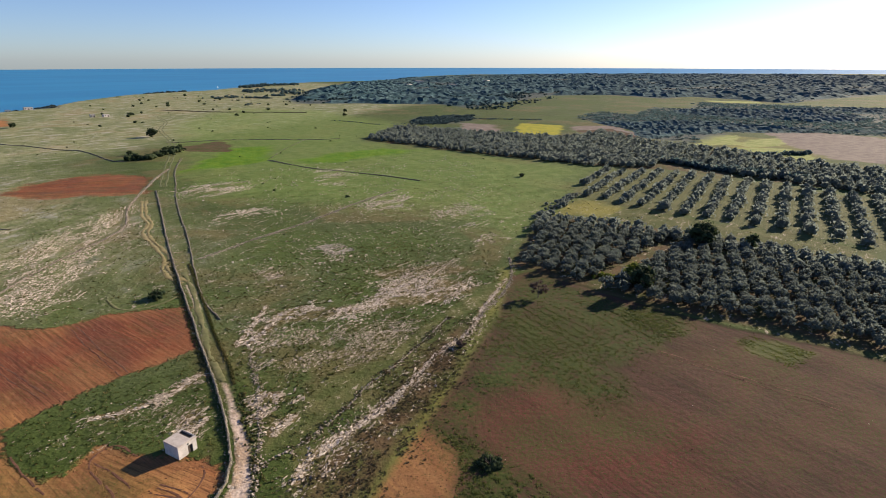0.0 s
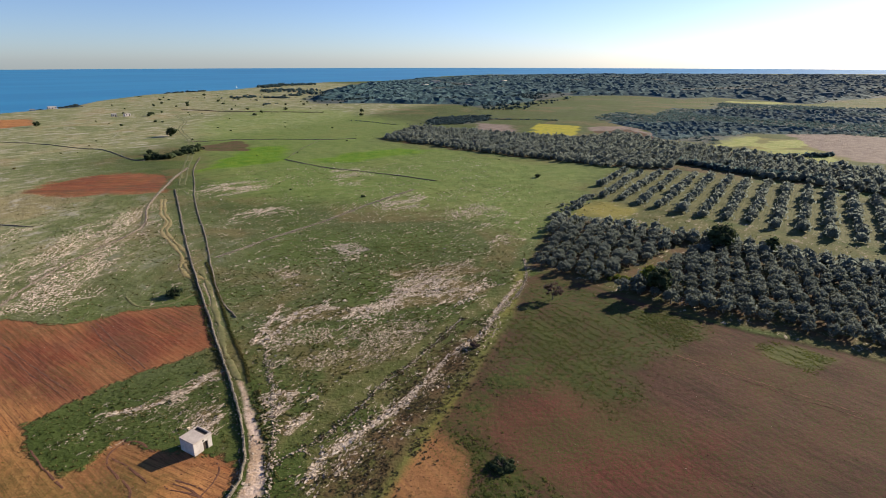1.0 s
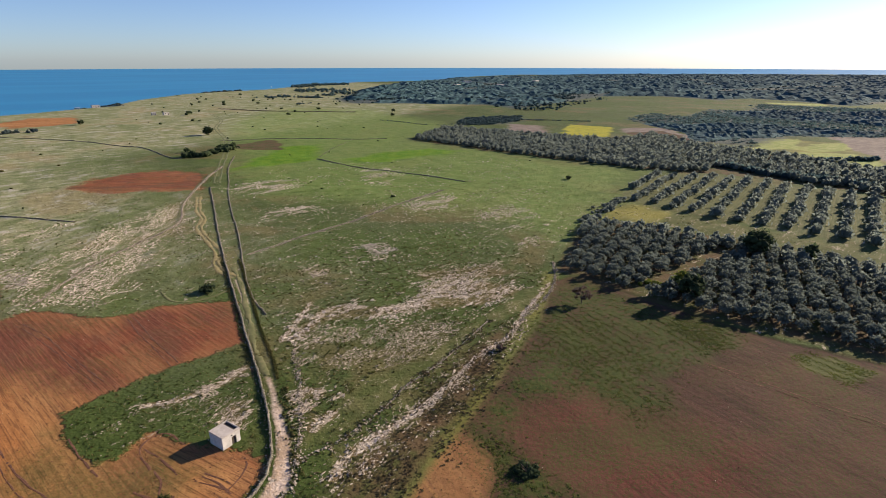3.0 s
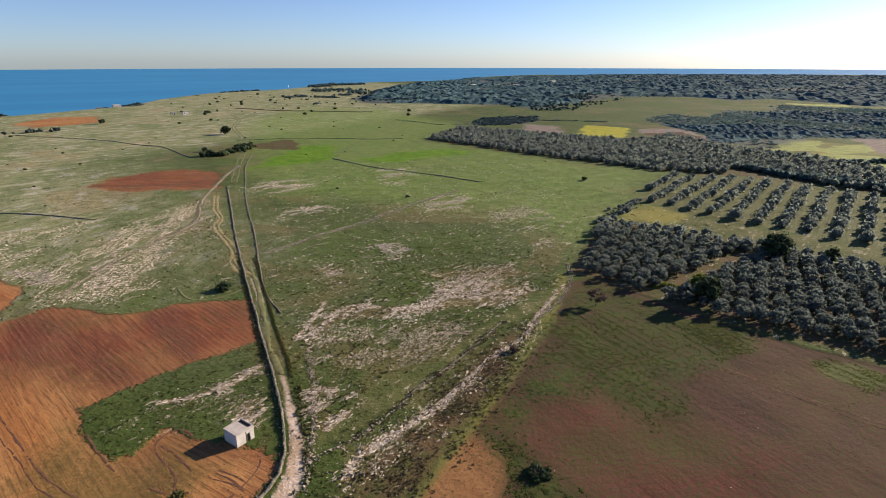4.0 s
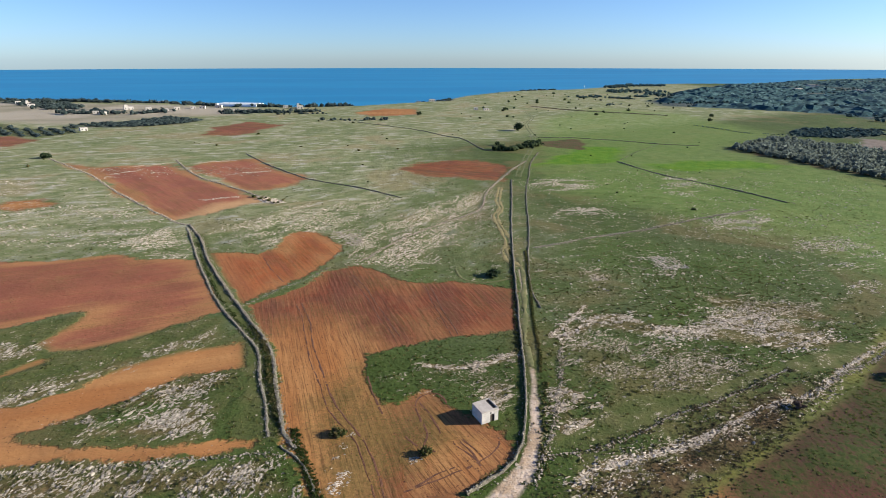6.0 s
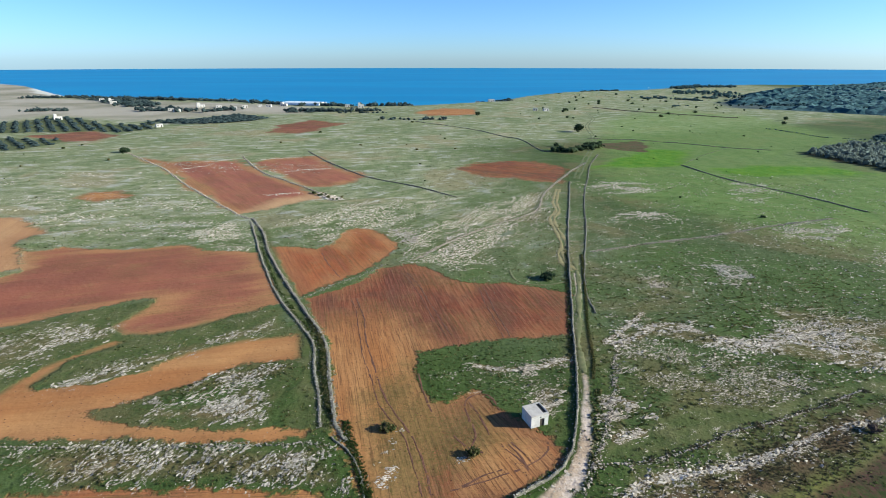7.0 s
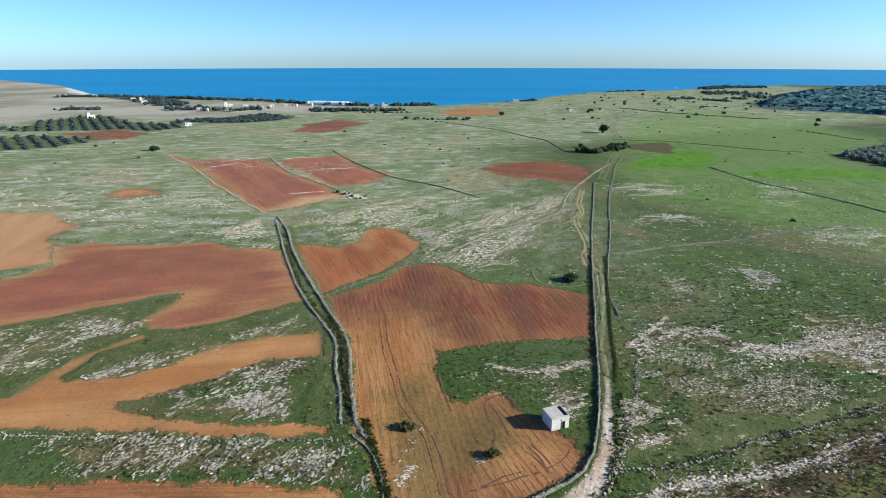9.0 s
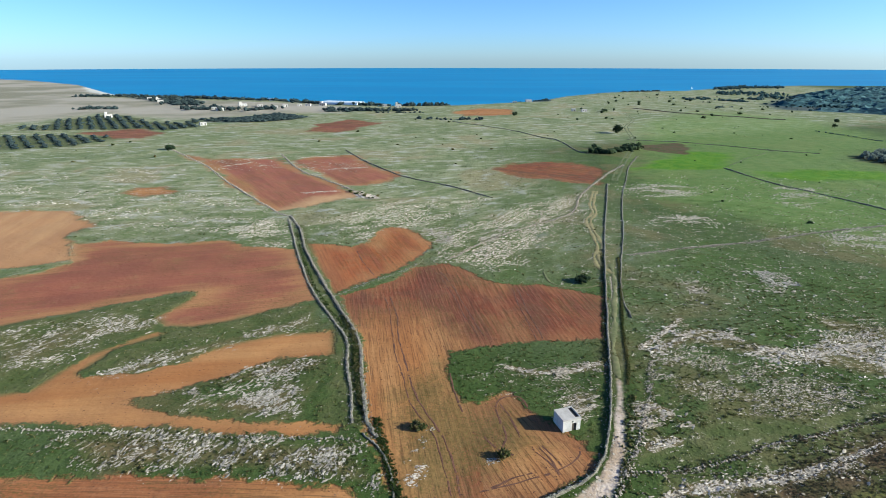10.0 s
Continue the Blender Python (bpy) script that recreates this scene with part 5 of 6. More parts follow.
x, y = grid_points(row_ground, 9.0, 5.0, 21, rng, 0.45, 1.0)
x, y = np.append(x, rest_x), np.append(y, rest_y)
trees_stuff("orchard_rows", "rows of olive trees with pale ground between", CROWNS, x, y, rng.uniform(1.8, 2.5, len(x)), rng.uniform(0.9, 1.2, len(x)), OLIVE)
gap_strip = [(320.9, 194), (328, 191), (323, 136), (322.5, 112), (304, 110), (299, 131.8), (299, 178)]
x, y = grid_points(band_ground, 5.4, 5.2, 25, rng, 0.7, 1.5)
m = inward(gap_strip, x, y) < 0
x, y = x[m], y[m]
trees_stuff("olive_band", "broad dark belt of old olive trees", CROWNS, x, y, rng.uniform(2.0, 2.9, len(x)), rng.uniform(0.9, 1.2, len(x)), OLIVE)


def canopy(outline, step, tall, seed, label):
    """Closed low woodland: one uneven roof of leaves down to the ground at its edges."""
    p = np.asarray(outline, float)
    lo, hi = p.min(0) - 2 * step, p.max(0) + 2 * step
    u, v = np.meshgrid(np.arange(lo[0], hi[0], step), np.arange(lo[1], hi[1], step))
    r = np.random.default_rng(seed)
    x, y = u + r.uniform(-0.35, 0.35, u.shape) * step, v + r.uniform(-0.35, 0.35, u.shape) * step
    d = inward(outline, x, y) + 34 * (swell(x / 55, y / 55, seed) - 0.62)
    bare = np.clip((swell(x / 90, y / 60, seed + 1) - 0.27) * 6, 0, 1)
    high = tall * np.clip(d / 14, 0, 1) * bare * (0.25 + 0.5 * swell(x / 26, y / 26, seed + 2) + 0.9 * r.uniform(0, 1, x.shape) ** 2)
    z = relief(x, y) + high - 0.25
    rows, columns = x.shape
    i, j = np.meshgrid(np.arange(columns - 1), np.arange(rows - 1))
    faces = np.stack([j * columns + i, j * columns + i + 1, (j + 1) * columns + i + 1, (j + 1) * columns + i], axis=2).reshape(-1, 4)
    faces = faces[high.ravel()[faces].max(1) > 0.05]
    return tagged(new("woodland", mesh_of("woodland", np.column_stack([x.ravel(), y.ravel(), z.ravel()]), faces, HAZED_CANOPY, False)), label, "trees", kind="stuff")


canopy(wood_far, 8.5, 5.0, 41, "far closed maquis woodland, its evergreens tinted blue with haze")
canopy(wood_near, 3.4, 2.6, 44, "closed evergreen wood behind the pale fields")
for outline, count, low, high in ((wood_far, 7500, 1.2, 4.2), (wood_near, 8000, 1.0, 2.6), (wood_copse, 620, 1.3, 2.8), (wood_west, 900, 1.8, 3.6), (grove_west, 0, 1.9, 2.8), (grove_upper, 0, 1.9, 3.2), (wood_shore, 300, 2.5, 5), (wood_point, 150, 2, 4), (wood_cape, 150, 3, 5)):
    x, y = inside_points(rng, outline, count, 3.0)
    if outline is grove_west or outline is grove_upper:
        x, y = grid_points(outline, 9.5, 4.4, 134 if outline is grove_west else 128, rng, 0.7, 0.0)
    thin = (count == 0) | (np.sin(x / 61 + 1.3 * np.sin(y / 83)) * np.sin(y / 57 + 0.8) + rng.normal(size=x.shape) * 0.35 > -0.6)
    x, y = x[thin], y[thin]
    trees_stuff("woodland", "far maquis woodland of dark rounded evergreen crowns", BUSHES if outline is wood_near else CANOPY, x, y, low + (high - low) * rng.uniform(0, 1, len(x)) ** 1.6, rng.uniform(0.35, 0.65, len(x)), HAZED_GROVE if count < 1000 and outline is not wood_copse else HAZED_MAQUIS)

# single trees and bushes
tall_trees = [
        ("evergreen_tree", "dark round evergreen tree beside the distant track", PINE, 104, 528, 4.8, 6.4, 1.0, 40, 320, 0.4),
        ("evergreen_tree", "large dark carob tree standing above the olive grove", PINE, 184, 91, 4.6, 7.0, 1.5, 60, 700, 0.32),
        ("evergreen_tree", "dark upright evergreen tree behind the olive grove", PINE, 193, 78, 2.3, 5.0, 1.2, 30, 260, 0.3),
        ("pine_tree", "tall yellowish-green tree at the front of the grove", FRESH, 137, 86, 3.0, 4.6, 1.0, 36, 420, 0.24),
        ("carob_tree", "big dark tree throwing a long shadow over the field", PINE, 132, 80, 3.4, 6.2, 1.6, 40, 420, 0.3),
        ("bare_tree", "small leafless grey tree at the field edge", TWIG, 107, 95.5, 2.8, 3.8, 1.2, 0, 0, 0.1),
        ]
bushes = [
        ("round_bush", "dense dark green round bush in the red field", PINE, 51, 54, 2.0, 0.7, 0.0, 34, 560, 0.13),
        ("dark_bush", "dark bramble bush beside the lane wall", PINE, 25.3, 159.5, 2.4, 1.6, 0.1, 26, 300, 0.2),
        ("field_shrub", "green shrub over a heap of field stones", SCRUB, -13, 84.5, 1.4, 0.8, 0.1, 22, 380, 0.15),
        ("field_shrub", "dark green shrub beside cleared white stones", SCRUB, 2.1, 78.2, 1.1, 0.9, 0.2, 18, 320, 0.14),
        ("grey_bush", "grey twiggy bush among the boulders", TWIG, 72.5, 87, 1.2, 1.1, 0.1, 18, 320, 0.1),
        ("lone_tree", "small dark tree alone on the far meadow", PINE, 322, 594, 2.3, 2.7, 1.0, 26, 160, 0.4),
        ("lone_tree", "small dark tree alone on the far heath", PINE, 15, 683, 3.2, 3.8, 1.0, 26, 160, 0.4),
        ("lone_tree", "small dark tree alone on the distant pasture", PINE, 348, 640, 2.6, 3.0, 1.0, 26, 160, 0.4),
        ("lone_bush", "dark bush in the green meadow", PINE, 225, 217, 1.5, 1.5, 0.3, 20, 200, 0.25),
        ("lone_bush", "dark bush where the far wall ends", PINE, -241, 394, 3.6, 3.0, 0.3, 20, 200, 0.3),
        ("lone_bush", "small dark bush on the heath", PINE, 70, 433, 2.6, 2.6, 0.3, 20, 160, 0.25)]
for k, (name, label, mat, x, y, spread, tall, foot, puffs, leaves, leaf) in enumerate(tall_trees + bushes):
    if puffs == 0:
        ob = thing(name, label, "tree")
        part("trunk", trunk_mesh("trunk", 800 + k, 1.4, 0.16, 6, 1.4), ob)
        me = crown_mesh("crown", 801 + k, TWIG, spread, tall, foot, 22, 2400, 0.09, 0.6)
        part("crown", me, ob, "fine bare twigs")
    else:
        ob = tree_thing(name, label, "bush" if "bush" in name or "shrub" in name else "tree", 800 + 3 * k, mat, spread, tall, foot, puffs, leaves, leaf, 5)
    plant(ob, x, y, 40 * k, 1.0, True)


def hedge(name, points, label, seed, count, wide, low, high, mat, shapes=CLUMPS):
    r = np.random.default_rng(seed)
    p = curve_through(points, 0.5)
    k = r.integers(0, len(p), count)
    x, y = p[k, 0] + r.normal(size=count) * wide, p[k, 1] + r.normal(size=count) * wide
    return tagged(new(name, strew(name, shapes, r, x, y, r.uniform(low, high, count), r.uniform(0.7, 1.1, count), mat, 0, -0.05)), label, "hedge", kind="stuff")


hedge("tree_belt", [(62, 410), (78, 412), (92, 424), (99, 440)], "belt of dark trees beside the track", 61, 60, 2.8, 1.6, 3.4, PINE)
hedge("lane_hedge", lane_hedge, "dark bramble hedge along the lane", 62, 1500, 0.14, 0.1, 0.3, SCRUB, BUSHES)
hedge("lane_brambles", [(x - 0.9, y) for x, y in lane_wall_a[6:11]], "dark brambles in the shade of the lane wall", 81, 420, 0.3, 0.1, 0.32, SCRUB, BUSHES)
# brambles that also darken the shaded gap between the two walls
hedge("lane_brambles", [(-23.5, 87), (-26, 94), (-29.2, 104.5), (-32.8, 117), (-39, 129)], "dark brambles deepening the shade inside the old walled lane", 82, 380, 0.4, 0.12, 0.45, SCRUB, BUSHES)
hedge("strip_bushes", strip_wall_a, "dark evergreen bushes along a low stone wall", 84, 170, 0.6, 0.12, 0.4, HEATHER, BUSHES)
hedge("verge_scrub", [(20.0, 72), (22.8, 82), (25.2, 91), (27, 99)], "dark scrub between the track and tumbled stones", 66, 260, 0.6, 0.06, 0.28, SCRUB)
# dark tufts added in place of the shade between the lane walls
hedge("lane_shade_scrub", [(x + 1.4, y) for x, y in double_left[:9]], "dark brambles standing in for shade between two old lane walls", 67, 560, 0.3, 0.08, 0.32, WEED, BUSHES)
hedge("bank_hedge", [(-13, 66), (-17, 76), (-21, 86)], "green brambles over a sunken bank", 63, 800, 0.45, 0.08, 0.28, WEED, BUSHES)
hedge("grove_scrub", [(133, 95), (136, 89), (142, 83)], "yellow-green scrub where a ride enters the grove", 87, 70, 1.3, 0.35, 1.0, FRESH)
hedge("windbreak", [(331.5, 194.3), (328.7, 167.1), (329.0, 146.9), (335.8, 115.7)], "dark dense windbreak of evergreens behind the orchard", 68, 170, 0.9, 1.8, 2.8, HAZED_MAQUIS)
hedge("grove_hedge", [(168, 151), (181, 157), (194, 162), (211, 169)], "bushy edge where the grove meets the meadow", 64, 90, 1.6, 0.6, 1.4, OLIVE)
hedge("ruin_scrub", [(-74, 268), (-66, 264), (-60, 258)], "scrub over a heap of fallen stone", 65, 14, 1.6, 0.5, 1.3, SCRUB)

# ---- loose limestone, scrub and grass ----
def off_soil(x, y):
    soil = np.maximum(np.max([inward(p, x, y) for p, _ in areas["soil"]], axis=0), np.max([inward(p, x, y) for p, _ in areas["dull"]], axis=0))
    return (np.minimum(soil, -inward(hut_meadow, x, y)) < -0.2) & (inward(green_lawn, x, y) < 0)


ROCKS = [rock_shape(np.random.default_rng(700 + i)) for i in range(8)]
GRASSES = [blade_shape(np.random.default_rng(740 + i), 9) for i in range(6)]


def rocks(name, outline, count, low, high, label, soft=2.5, flat=0.46, keep=0.4, mat=LIMESTONE, bed=1.0):
    x, y = inside_points(rng, outline, int(count * 1.15), soft)
    # gather them into ledges along the strike of the beds
    angle = radians(next((q for o, q in ledges if o is outline), 20))
    s, d = x * math.cos(angle) + y * math.sin(angle), -x * math.sin(angle) + y * math.cos(angle)
    g = swell(s / (7.5 * bed), d / (2.6 * bed), 31) + 0.7 * swell(s / (2.6 * bed), d / bed, 32) + 0.25 * rng.uniform(0, 1, len(x))
    m = g > np.quantile(g, 1 - keep)
    if name == "limestone_outcrop":
        m &= off_soil(x, y) & (off_line(path_wall, x, y) > 1.3)
    x, y = x[m], y[m]
    size = low * 0.8 + (high - low) * 0.66 * rng.uniform(0, 1, len(x)) ** 2.8
    return tagged(new(name, strew(name, CHIPS if bed > 1.5 else ROCKS, rng, x, y, size, flat, mat, 0.25, 0.1, strike=angle)), label, "rocks", kind="stuff")


def rock_band(points, wide, seed):
    """A narrow ledge of bright slabs along a line."""
    r = np.random.default_rng(seed)
    p = curve_through(points, 0.2)
    count = int(len(p) * 0.2 * (4.5 + 3 * wide))
    k = r.integers(0, len(p), count)
    x, y = p[k, 0] + r.normal(size=count) * wide * 0.6, p[k, 1] + r.normal(size=count) * wide * 0.6
    run = p[-1] - p[0]
    size = 0.10 + 0.36 * r.uniform(0, 1, count) ** 2.4
    return tagged(new("limestone_ledge", strew("limestone_ledge", ROCKS, r, x, y, size, 0.4, BRIGHT, 0.22, 0.08, strike=math.atan2(run[1], run[0]))), "narrow ledge of bright bare limestone slabs", "rocks", kind="stuff")


for k, (line, wide) in enumerate(rock_bands):
    rock_band(line, wide, 900 + k)
rocks("limestone_outcrop", rock_crest, 6600, 0.12, 0.62, "broken pale limestone outcrop along a low crest", flat=0.62, keep=0.44, mat=BRIGHT, bed=1.3)
rocks("limestone_outcrop", rock_slope, 5200, 0.10, 0.44, "scattered pale limestone among short grass", 2.5, 0.6, 0.6)
rocks("limestone_outcrop", rock_strip, 1500, 0.1, 0.5, "jumbled limestone boulders among dark scrub")
rocks("limestone_outcrop", rock_spine, 2200, 0.12, 0.55, "ridge of bright limestone boulders beside the red field", 1.2)
rocks("limestone_outcrop", rock_ridge, 1500, 0.1, 0.5, "crest of bright limestone boulders through dark scrub", 0.7, 0.5, 0.6)
rocks("limestone_outcrop", rock_lane, 900, 0.12, 0.7, "bright bare limestone beside the track", 0.8)
rocks("limestone_outcrop", rock_shelf, 2400, 0.11, 0.6, "white limestone shelf between red fields", 1.0, mat=GREYSTONE)
rocks("limestone_outcrop", rock_tongue, 1500, 0.15, 0.6, "narrow tongue of pale limestone between sandy strips", 1.0, mat=GREYSTONE)
rocks("limestone_outcrop", rock_yard, 1000, 0.08, 0.36, "low pink-grey limestone ledges in dry meadow grass", 1.0)
rocks("limestone_outcrop", rock_step, 700, 0.10, 0.5, "pale limestone steps beside the white hut", 0.8)
rocks("limestone_outcrop", rock_rise, 1800, 0.12, 0.5, "loose pale stones along a grassy rise")
rocks("limestone_outcrop", rock_knoll, 400, 0.2, 0.7, "small pale knoll of limestone in grass")
rocks("limestone_outcrop", rock_shoal, 1400, 0.18, 0.75, "streaks of pale limestone in the meadow", keep=0.45, mat=BRIGHT, bed=1.8)
rocks("limestone_outcrop", rock_meadow, 2400, 0.18, 0.75, "pale stones in patches over the upper meadow", keep=0.4, mat=BRIGHT, bed=1.6)
rocks("limestone_outcrop", rock_upland, 1000, 0.18, 0.75, "pale stony streak in the upper meadow", keep=0.4, mat=BRIGHT, bed=1.6)
rocks("limestone_outcrop", rock_hollow, 500, 0.15, 0.6, "small pale stony patch in the meadow")
rocks("limestone_outcrop", rock_corner, 1100, 0.18, 0.7, "dense heap of grey-white stones at a field corner", keep=0.6, mat=GREYSTONE)
rocks("limestone_outcrop", rock_west, 2500, 0.11, 0.62, "white limestone pavement breaking through turf", mat=GREYSTONE)
rocks("limestone_outcrop", rock_south, 4200, 0.11, 0.62, "white limestone pavement breaking through turf", mat=GREYSTONE)
rocks("limestone_outcrop", rock_ledge, 3400, 0.12, 0.62, "pale limestone ledges in rough pasture", mat=GREYSTONE)
rocks("limestone_outcrop", rock_pasture, 1500, 0.12, 0.5, "thin streaks of limestone along a green strip", 1.5, mat=GREYSTONE)
rocks("limestone_outcrop", rock_mid, 11000, 0.14, 0.62, "pale stony heath with scattered limestone", keep=0.6, mat=BRIGHT, bed=2.2)
rocks("limestone_outcrop", rock_fore, 6600, 0.13, 0.58, "pale stony heath with scattered limestone", keep=0.68, mat=BRIGHT, bed=2.2)
rocks("limestone_outcrop", rock_hut, 1100, 0.10, 0.5, "ledge of limestone in the meadow by the hut", 0.8)
rocks("limestone_outcrop", rock_bend, 2400, 0.13, 0.58, "white limestone beside the walled lane", keep=0.68, mat=BRIGHT, bed=1.8)
rocks("limestone_outcrop", [(-8.1, 178.6), (-1.4, 187.3), (5.4, 178.8), (5.9, 170.2), (0.8, 163.8), (-5.7, 164.8)], 700, 0.13, 0.55, "pale limestone beside a footpath", 1.2, keep=0.6, mat=BRIGHT, bed=1.6)
rocks("limestone_outcrop", rock_grey, 1100, 0.15, 0.65, "patch of blue-grey stones in the meadow", keep=0.5, mat=BRIGHT, bed=1.4)
rocks("limestone_outcrop", rock_patch, 1600, 0.2, 0.8, "pale stony patch in the green meadow", keep=0.45, mat=BRIGHT, bed=1.8)
rocks("limestone_outcrop", rock_bare, 1500, 0.2, 0.8, "pale stony patch in the green meadow", keep=0.45, mat=BRIGHT, bed=1.8)
rocks("limestone_outcrop", rock_plain, 11000, 0.2, 0.85, "sparse pale stones over dry heath", keep=0.32, mat=BRIGHT, bed=3.0)
rocks("limestone_outcrop", rock_path, 2600, 0.2, 0.8, "pale stony ground in the meadow", keep=0.45, mat=BRIGHT, bed=1.8)
p = curve_through([q for q in track if q[1] < 100], 0.25)
k = rng.integers(0, len(p), 160)
x, y = p[k, 0] + rng.normal(size=160) * 0.8, p[k, 1] + rng.normal(size=160) * 0.8
tagged(new("track_stones", strew("track_stones", ROCKS, rng, x, y, 0.05 + 0.4 * rng.uniform(0, 1, 160) ** 5, 0.3, LIMESTONE, 0.15, 0.08)), "flat pale stones trodden into the cart track", "stones", kind="stuff")
rocks("field_stones", stone_heap, 260, 0.08, 0.42, "heap of white cleared field stones", 0.9, 0.45, 0.5, BRIGHT)
rocks("field_stones", [(-13.4, 78), (-12, 81.6), (-10.6, 85), (-10, 84), (-11.2, 80.6), (-12.6, 77.8)], 150, 0.08, 0.3, "line of cleared white field stones", 0.3)
rocks("field_stones", [(-0.8, 77.3), (1.2, 77.9), (1.5, 75.7), (-0.3, 75.4)], 130, 0.1, 0.4, "heap of white cleared field stones", 0.3)
rocks("field_ledge", terrace_ledge, 500, 0.25, 0.9, "pale limestone ledges left in the red field", 3)
rocks("field_ledge", upper_ledge, 350, 0.25, 0.9, "pale limestone ledges left in the red field", 3)
rocks("ruin_stones", [(-72, 272), (-60, 262), (-56, 255), (-68, 262)], 1000, 0.3, 0.9, "long heap of grey fallen wall stones", 0.8, 0.6, 0.7, BRIGHT)


def scrub(name, outline, count, low, high, mat, label, soft=1.5, shapes=None):
    x, y = inside_points(rng, outline, count, soft)
    if name == "weeds":
        m = inward(east_tan, x, y) < 0
        x, y = x[m], y[m]
    if name == "meadow_herbs":
        m = off_soil(x, y)
        x, y = x[m], y[m]
    # they grow in patches
    thick = swell(x / 5.5, y / 5.5, 51) + 0.6 * swell(x / 1.9, y / 1.9, 52) + 0.45 * rng.uniform(0, 1, len(x))
    if name == "weeds":
        thick += 0.3 * np.sin((y * math.cos(radians(86)) - x * math.sin(radians(86))) * 2.6 + 2 * swell(x / 9, y / 9, 53))
    m = thick > np.quantile(thick, 0.3)
    x, y = x[m], y[m]
    size = low + (high - low) * rng.uniform(0, 1, len(x)) ** 2
    return tagged(new(name, strew(name, shapes or BUSHES, rng, x, y, size, 0.5 if name == "weeds" else 0.8, mat, 0.0, 0.0)), label, "scrub", kind="stuff")


scrub("scrub", scrub_strip, 5400, 0.06, 0.30, HEATHER, "dark low scrub between limestone boulders", 2.5)
scrub("weeds", weeds_d, 3000, 0.07, 0.28, SHOOT, "rank green weeds over ploughed earth", 2.5)
scrub("weeds", weeds_e, 4200, 0.07, 0.28, SHOOT, "thin green weeds over ploughed earth", 3)
scrub("weeds", weeds_a, 3800, 0.07, 0.28, SHOOT, "rank green weeds over ploughed earth", 4)
scrub("weeds", field_weeds, 1100, 0.03, 0.11, FRESH, "thin green shoots over ploughed earth", 2)
scrub("weeds", weeds_b, 3000, 0.07, 0.26, SHOOT, "rank green weeds over ploughed earth", 2.5)
scrub("weeds", weeds_c, 1200, 0.08, 0.22, FRESH, "bright green patch of fresh weeds in ploughed earth", 2.5)
scrub("meadow_herbs", hut_meadow, 700, 0.08, 0.28, WEED, "rough green herbs round the hut", 0.8)
near_meadow = [(26, 84), (40, 74), (80, 96), (118, 118), (110, 160), (40, 170), (30, 120)]
scrub("meadow_herbs", near_meadow, 5400, 0.10, 0.36, SCRUB, "dark herbs dotted over the meadow", 14)
scrub("meadow_herbs", rock_south, 900, 0.10, 0.34, SCRUB, "dark herbs between limestone slabs", 1)
scrub("meadow_herbs", rock_west, 400, 0.10, 0.34, SCRUB, "dark herbs between limestone slabs", 1)
scrub("meadow_herbs", [(-150, 110), (-80, 130), (-60, 118), (-74, 100), (-110, 84)], 450, 0.10, 0.34, SCRUB, "dark herbs dotted over rough pasture", 2)
scrub("meadow_herbs", [(-60, 150), (-20, 170), (30, 150), (40, 250), (-20, 260), (-80, 220)], 900, 0.15, 0.4, SCRUB, "dark herbs dotted over the stony heath", 4)

# turf, stones and clods all over the near land
near_land = [(-120, 70), (-60, 52), (60, 40), (120, 20), (190, 60), (240, 200), (180, 330), (60, 330), (-60, 330), (-200, 250)]


def spread(count, ploughed):
    x, y = inside_points(rng, near_land, count * 3, 20)
    keep = rng.uniform(0, 1, len(x)) < np.clip(95 / np.hypot(x, y), 0, 1) ** 1.6
    x, y = x[keep], y[keep]
    soil = np.maximum(np.max([inward(p, x, y) for p, _ in areas["soil"]], axis=0), np.max([inward(p, x, y) for p, _ in areas["dull"]], axis=0))
    soil = np.minimum(soil, -inward(hut_meadow, x, y))
    trees = np.max([inward(p, x, y) for p, _ in areas["bare"] + areas["orchard"]], axis=0)
    m = ((soil > 0.5) if ploughed else (soil < -0.5)) & (trees < 0) & (off_line(track, x, y) > 1.4) & (ploughed | (inward(green_lawn, x, y) < 0) | (rng.uniform(0, 1, len(x)) < 0.25))
    return x[m][:count], y[m][:count]


x, y = spread(26000, False)
tagged(new("grass_tufts", strew("grass_tufts", GRASSES, rng, x, y, 0.12 + 0.3 * rng.uniform(0, 1, len(x)) ** 2, 0.8, TUFT)), "rough tufts of green and straw-coloured grass", "grass", kind="stuff")
x, y = spread(4300, False)
tagged(new("turf_stones", strew("turf_stones", CHIPS, rng, x, y, 0.07 + 0.25 * rng.uniform(0, 1, len(x)) ** 4, 0.4, LIMESTONE, 0.2, 0.06)), "small pale stones lying in the turf", "stones", kind="stuff")
x, y = inside_points(rng, [(32, 110), (120, 140), (190, 190), (250, 290), (120, 340), (60, 300), (44, 200)], 9500, 8)
m = off_soil(x, y) & (np.sin(x / 9 + 1.7 * np.sin(y / 13)) * np.sin(y / 6 + 1.1 * np.sin(x / 11)) + rng.normal(size=x.shape) * 0.35 > 0.25)
x, y = x[m], y[m]
tagged(new("meadow_stones", strew("meadow_stones", CHIPS, rng, x, y, 0.14 + 0.46 * rng.uniform(0, 1, len(x)) ** 3, 0.45, BRIGHT, 0.2, 0.06)), "pale stones scattered through the meadow", "stones", kind="stuff")
x, y = spread(9000, False)
m = inward(pasture, x, y) < 0
x, y = x[m], y[m]
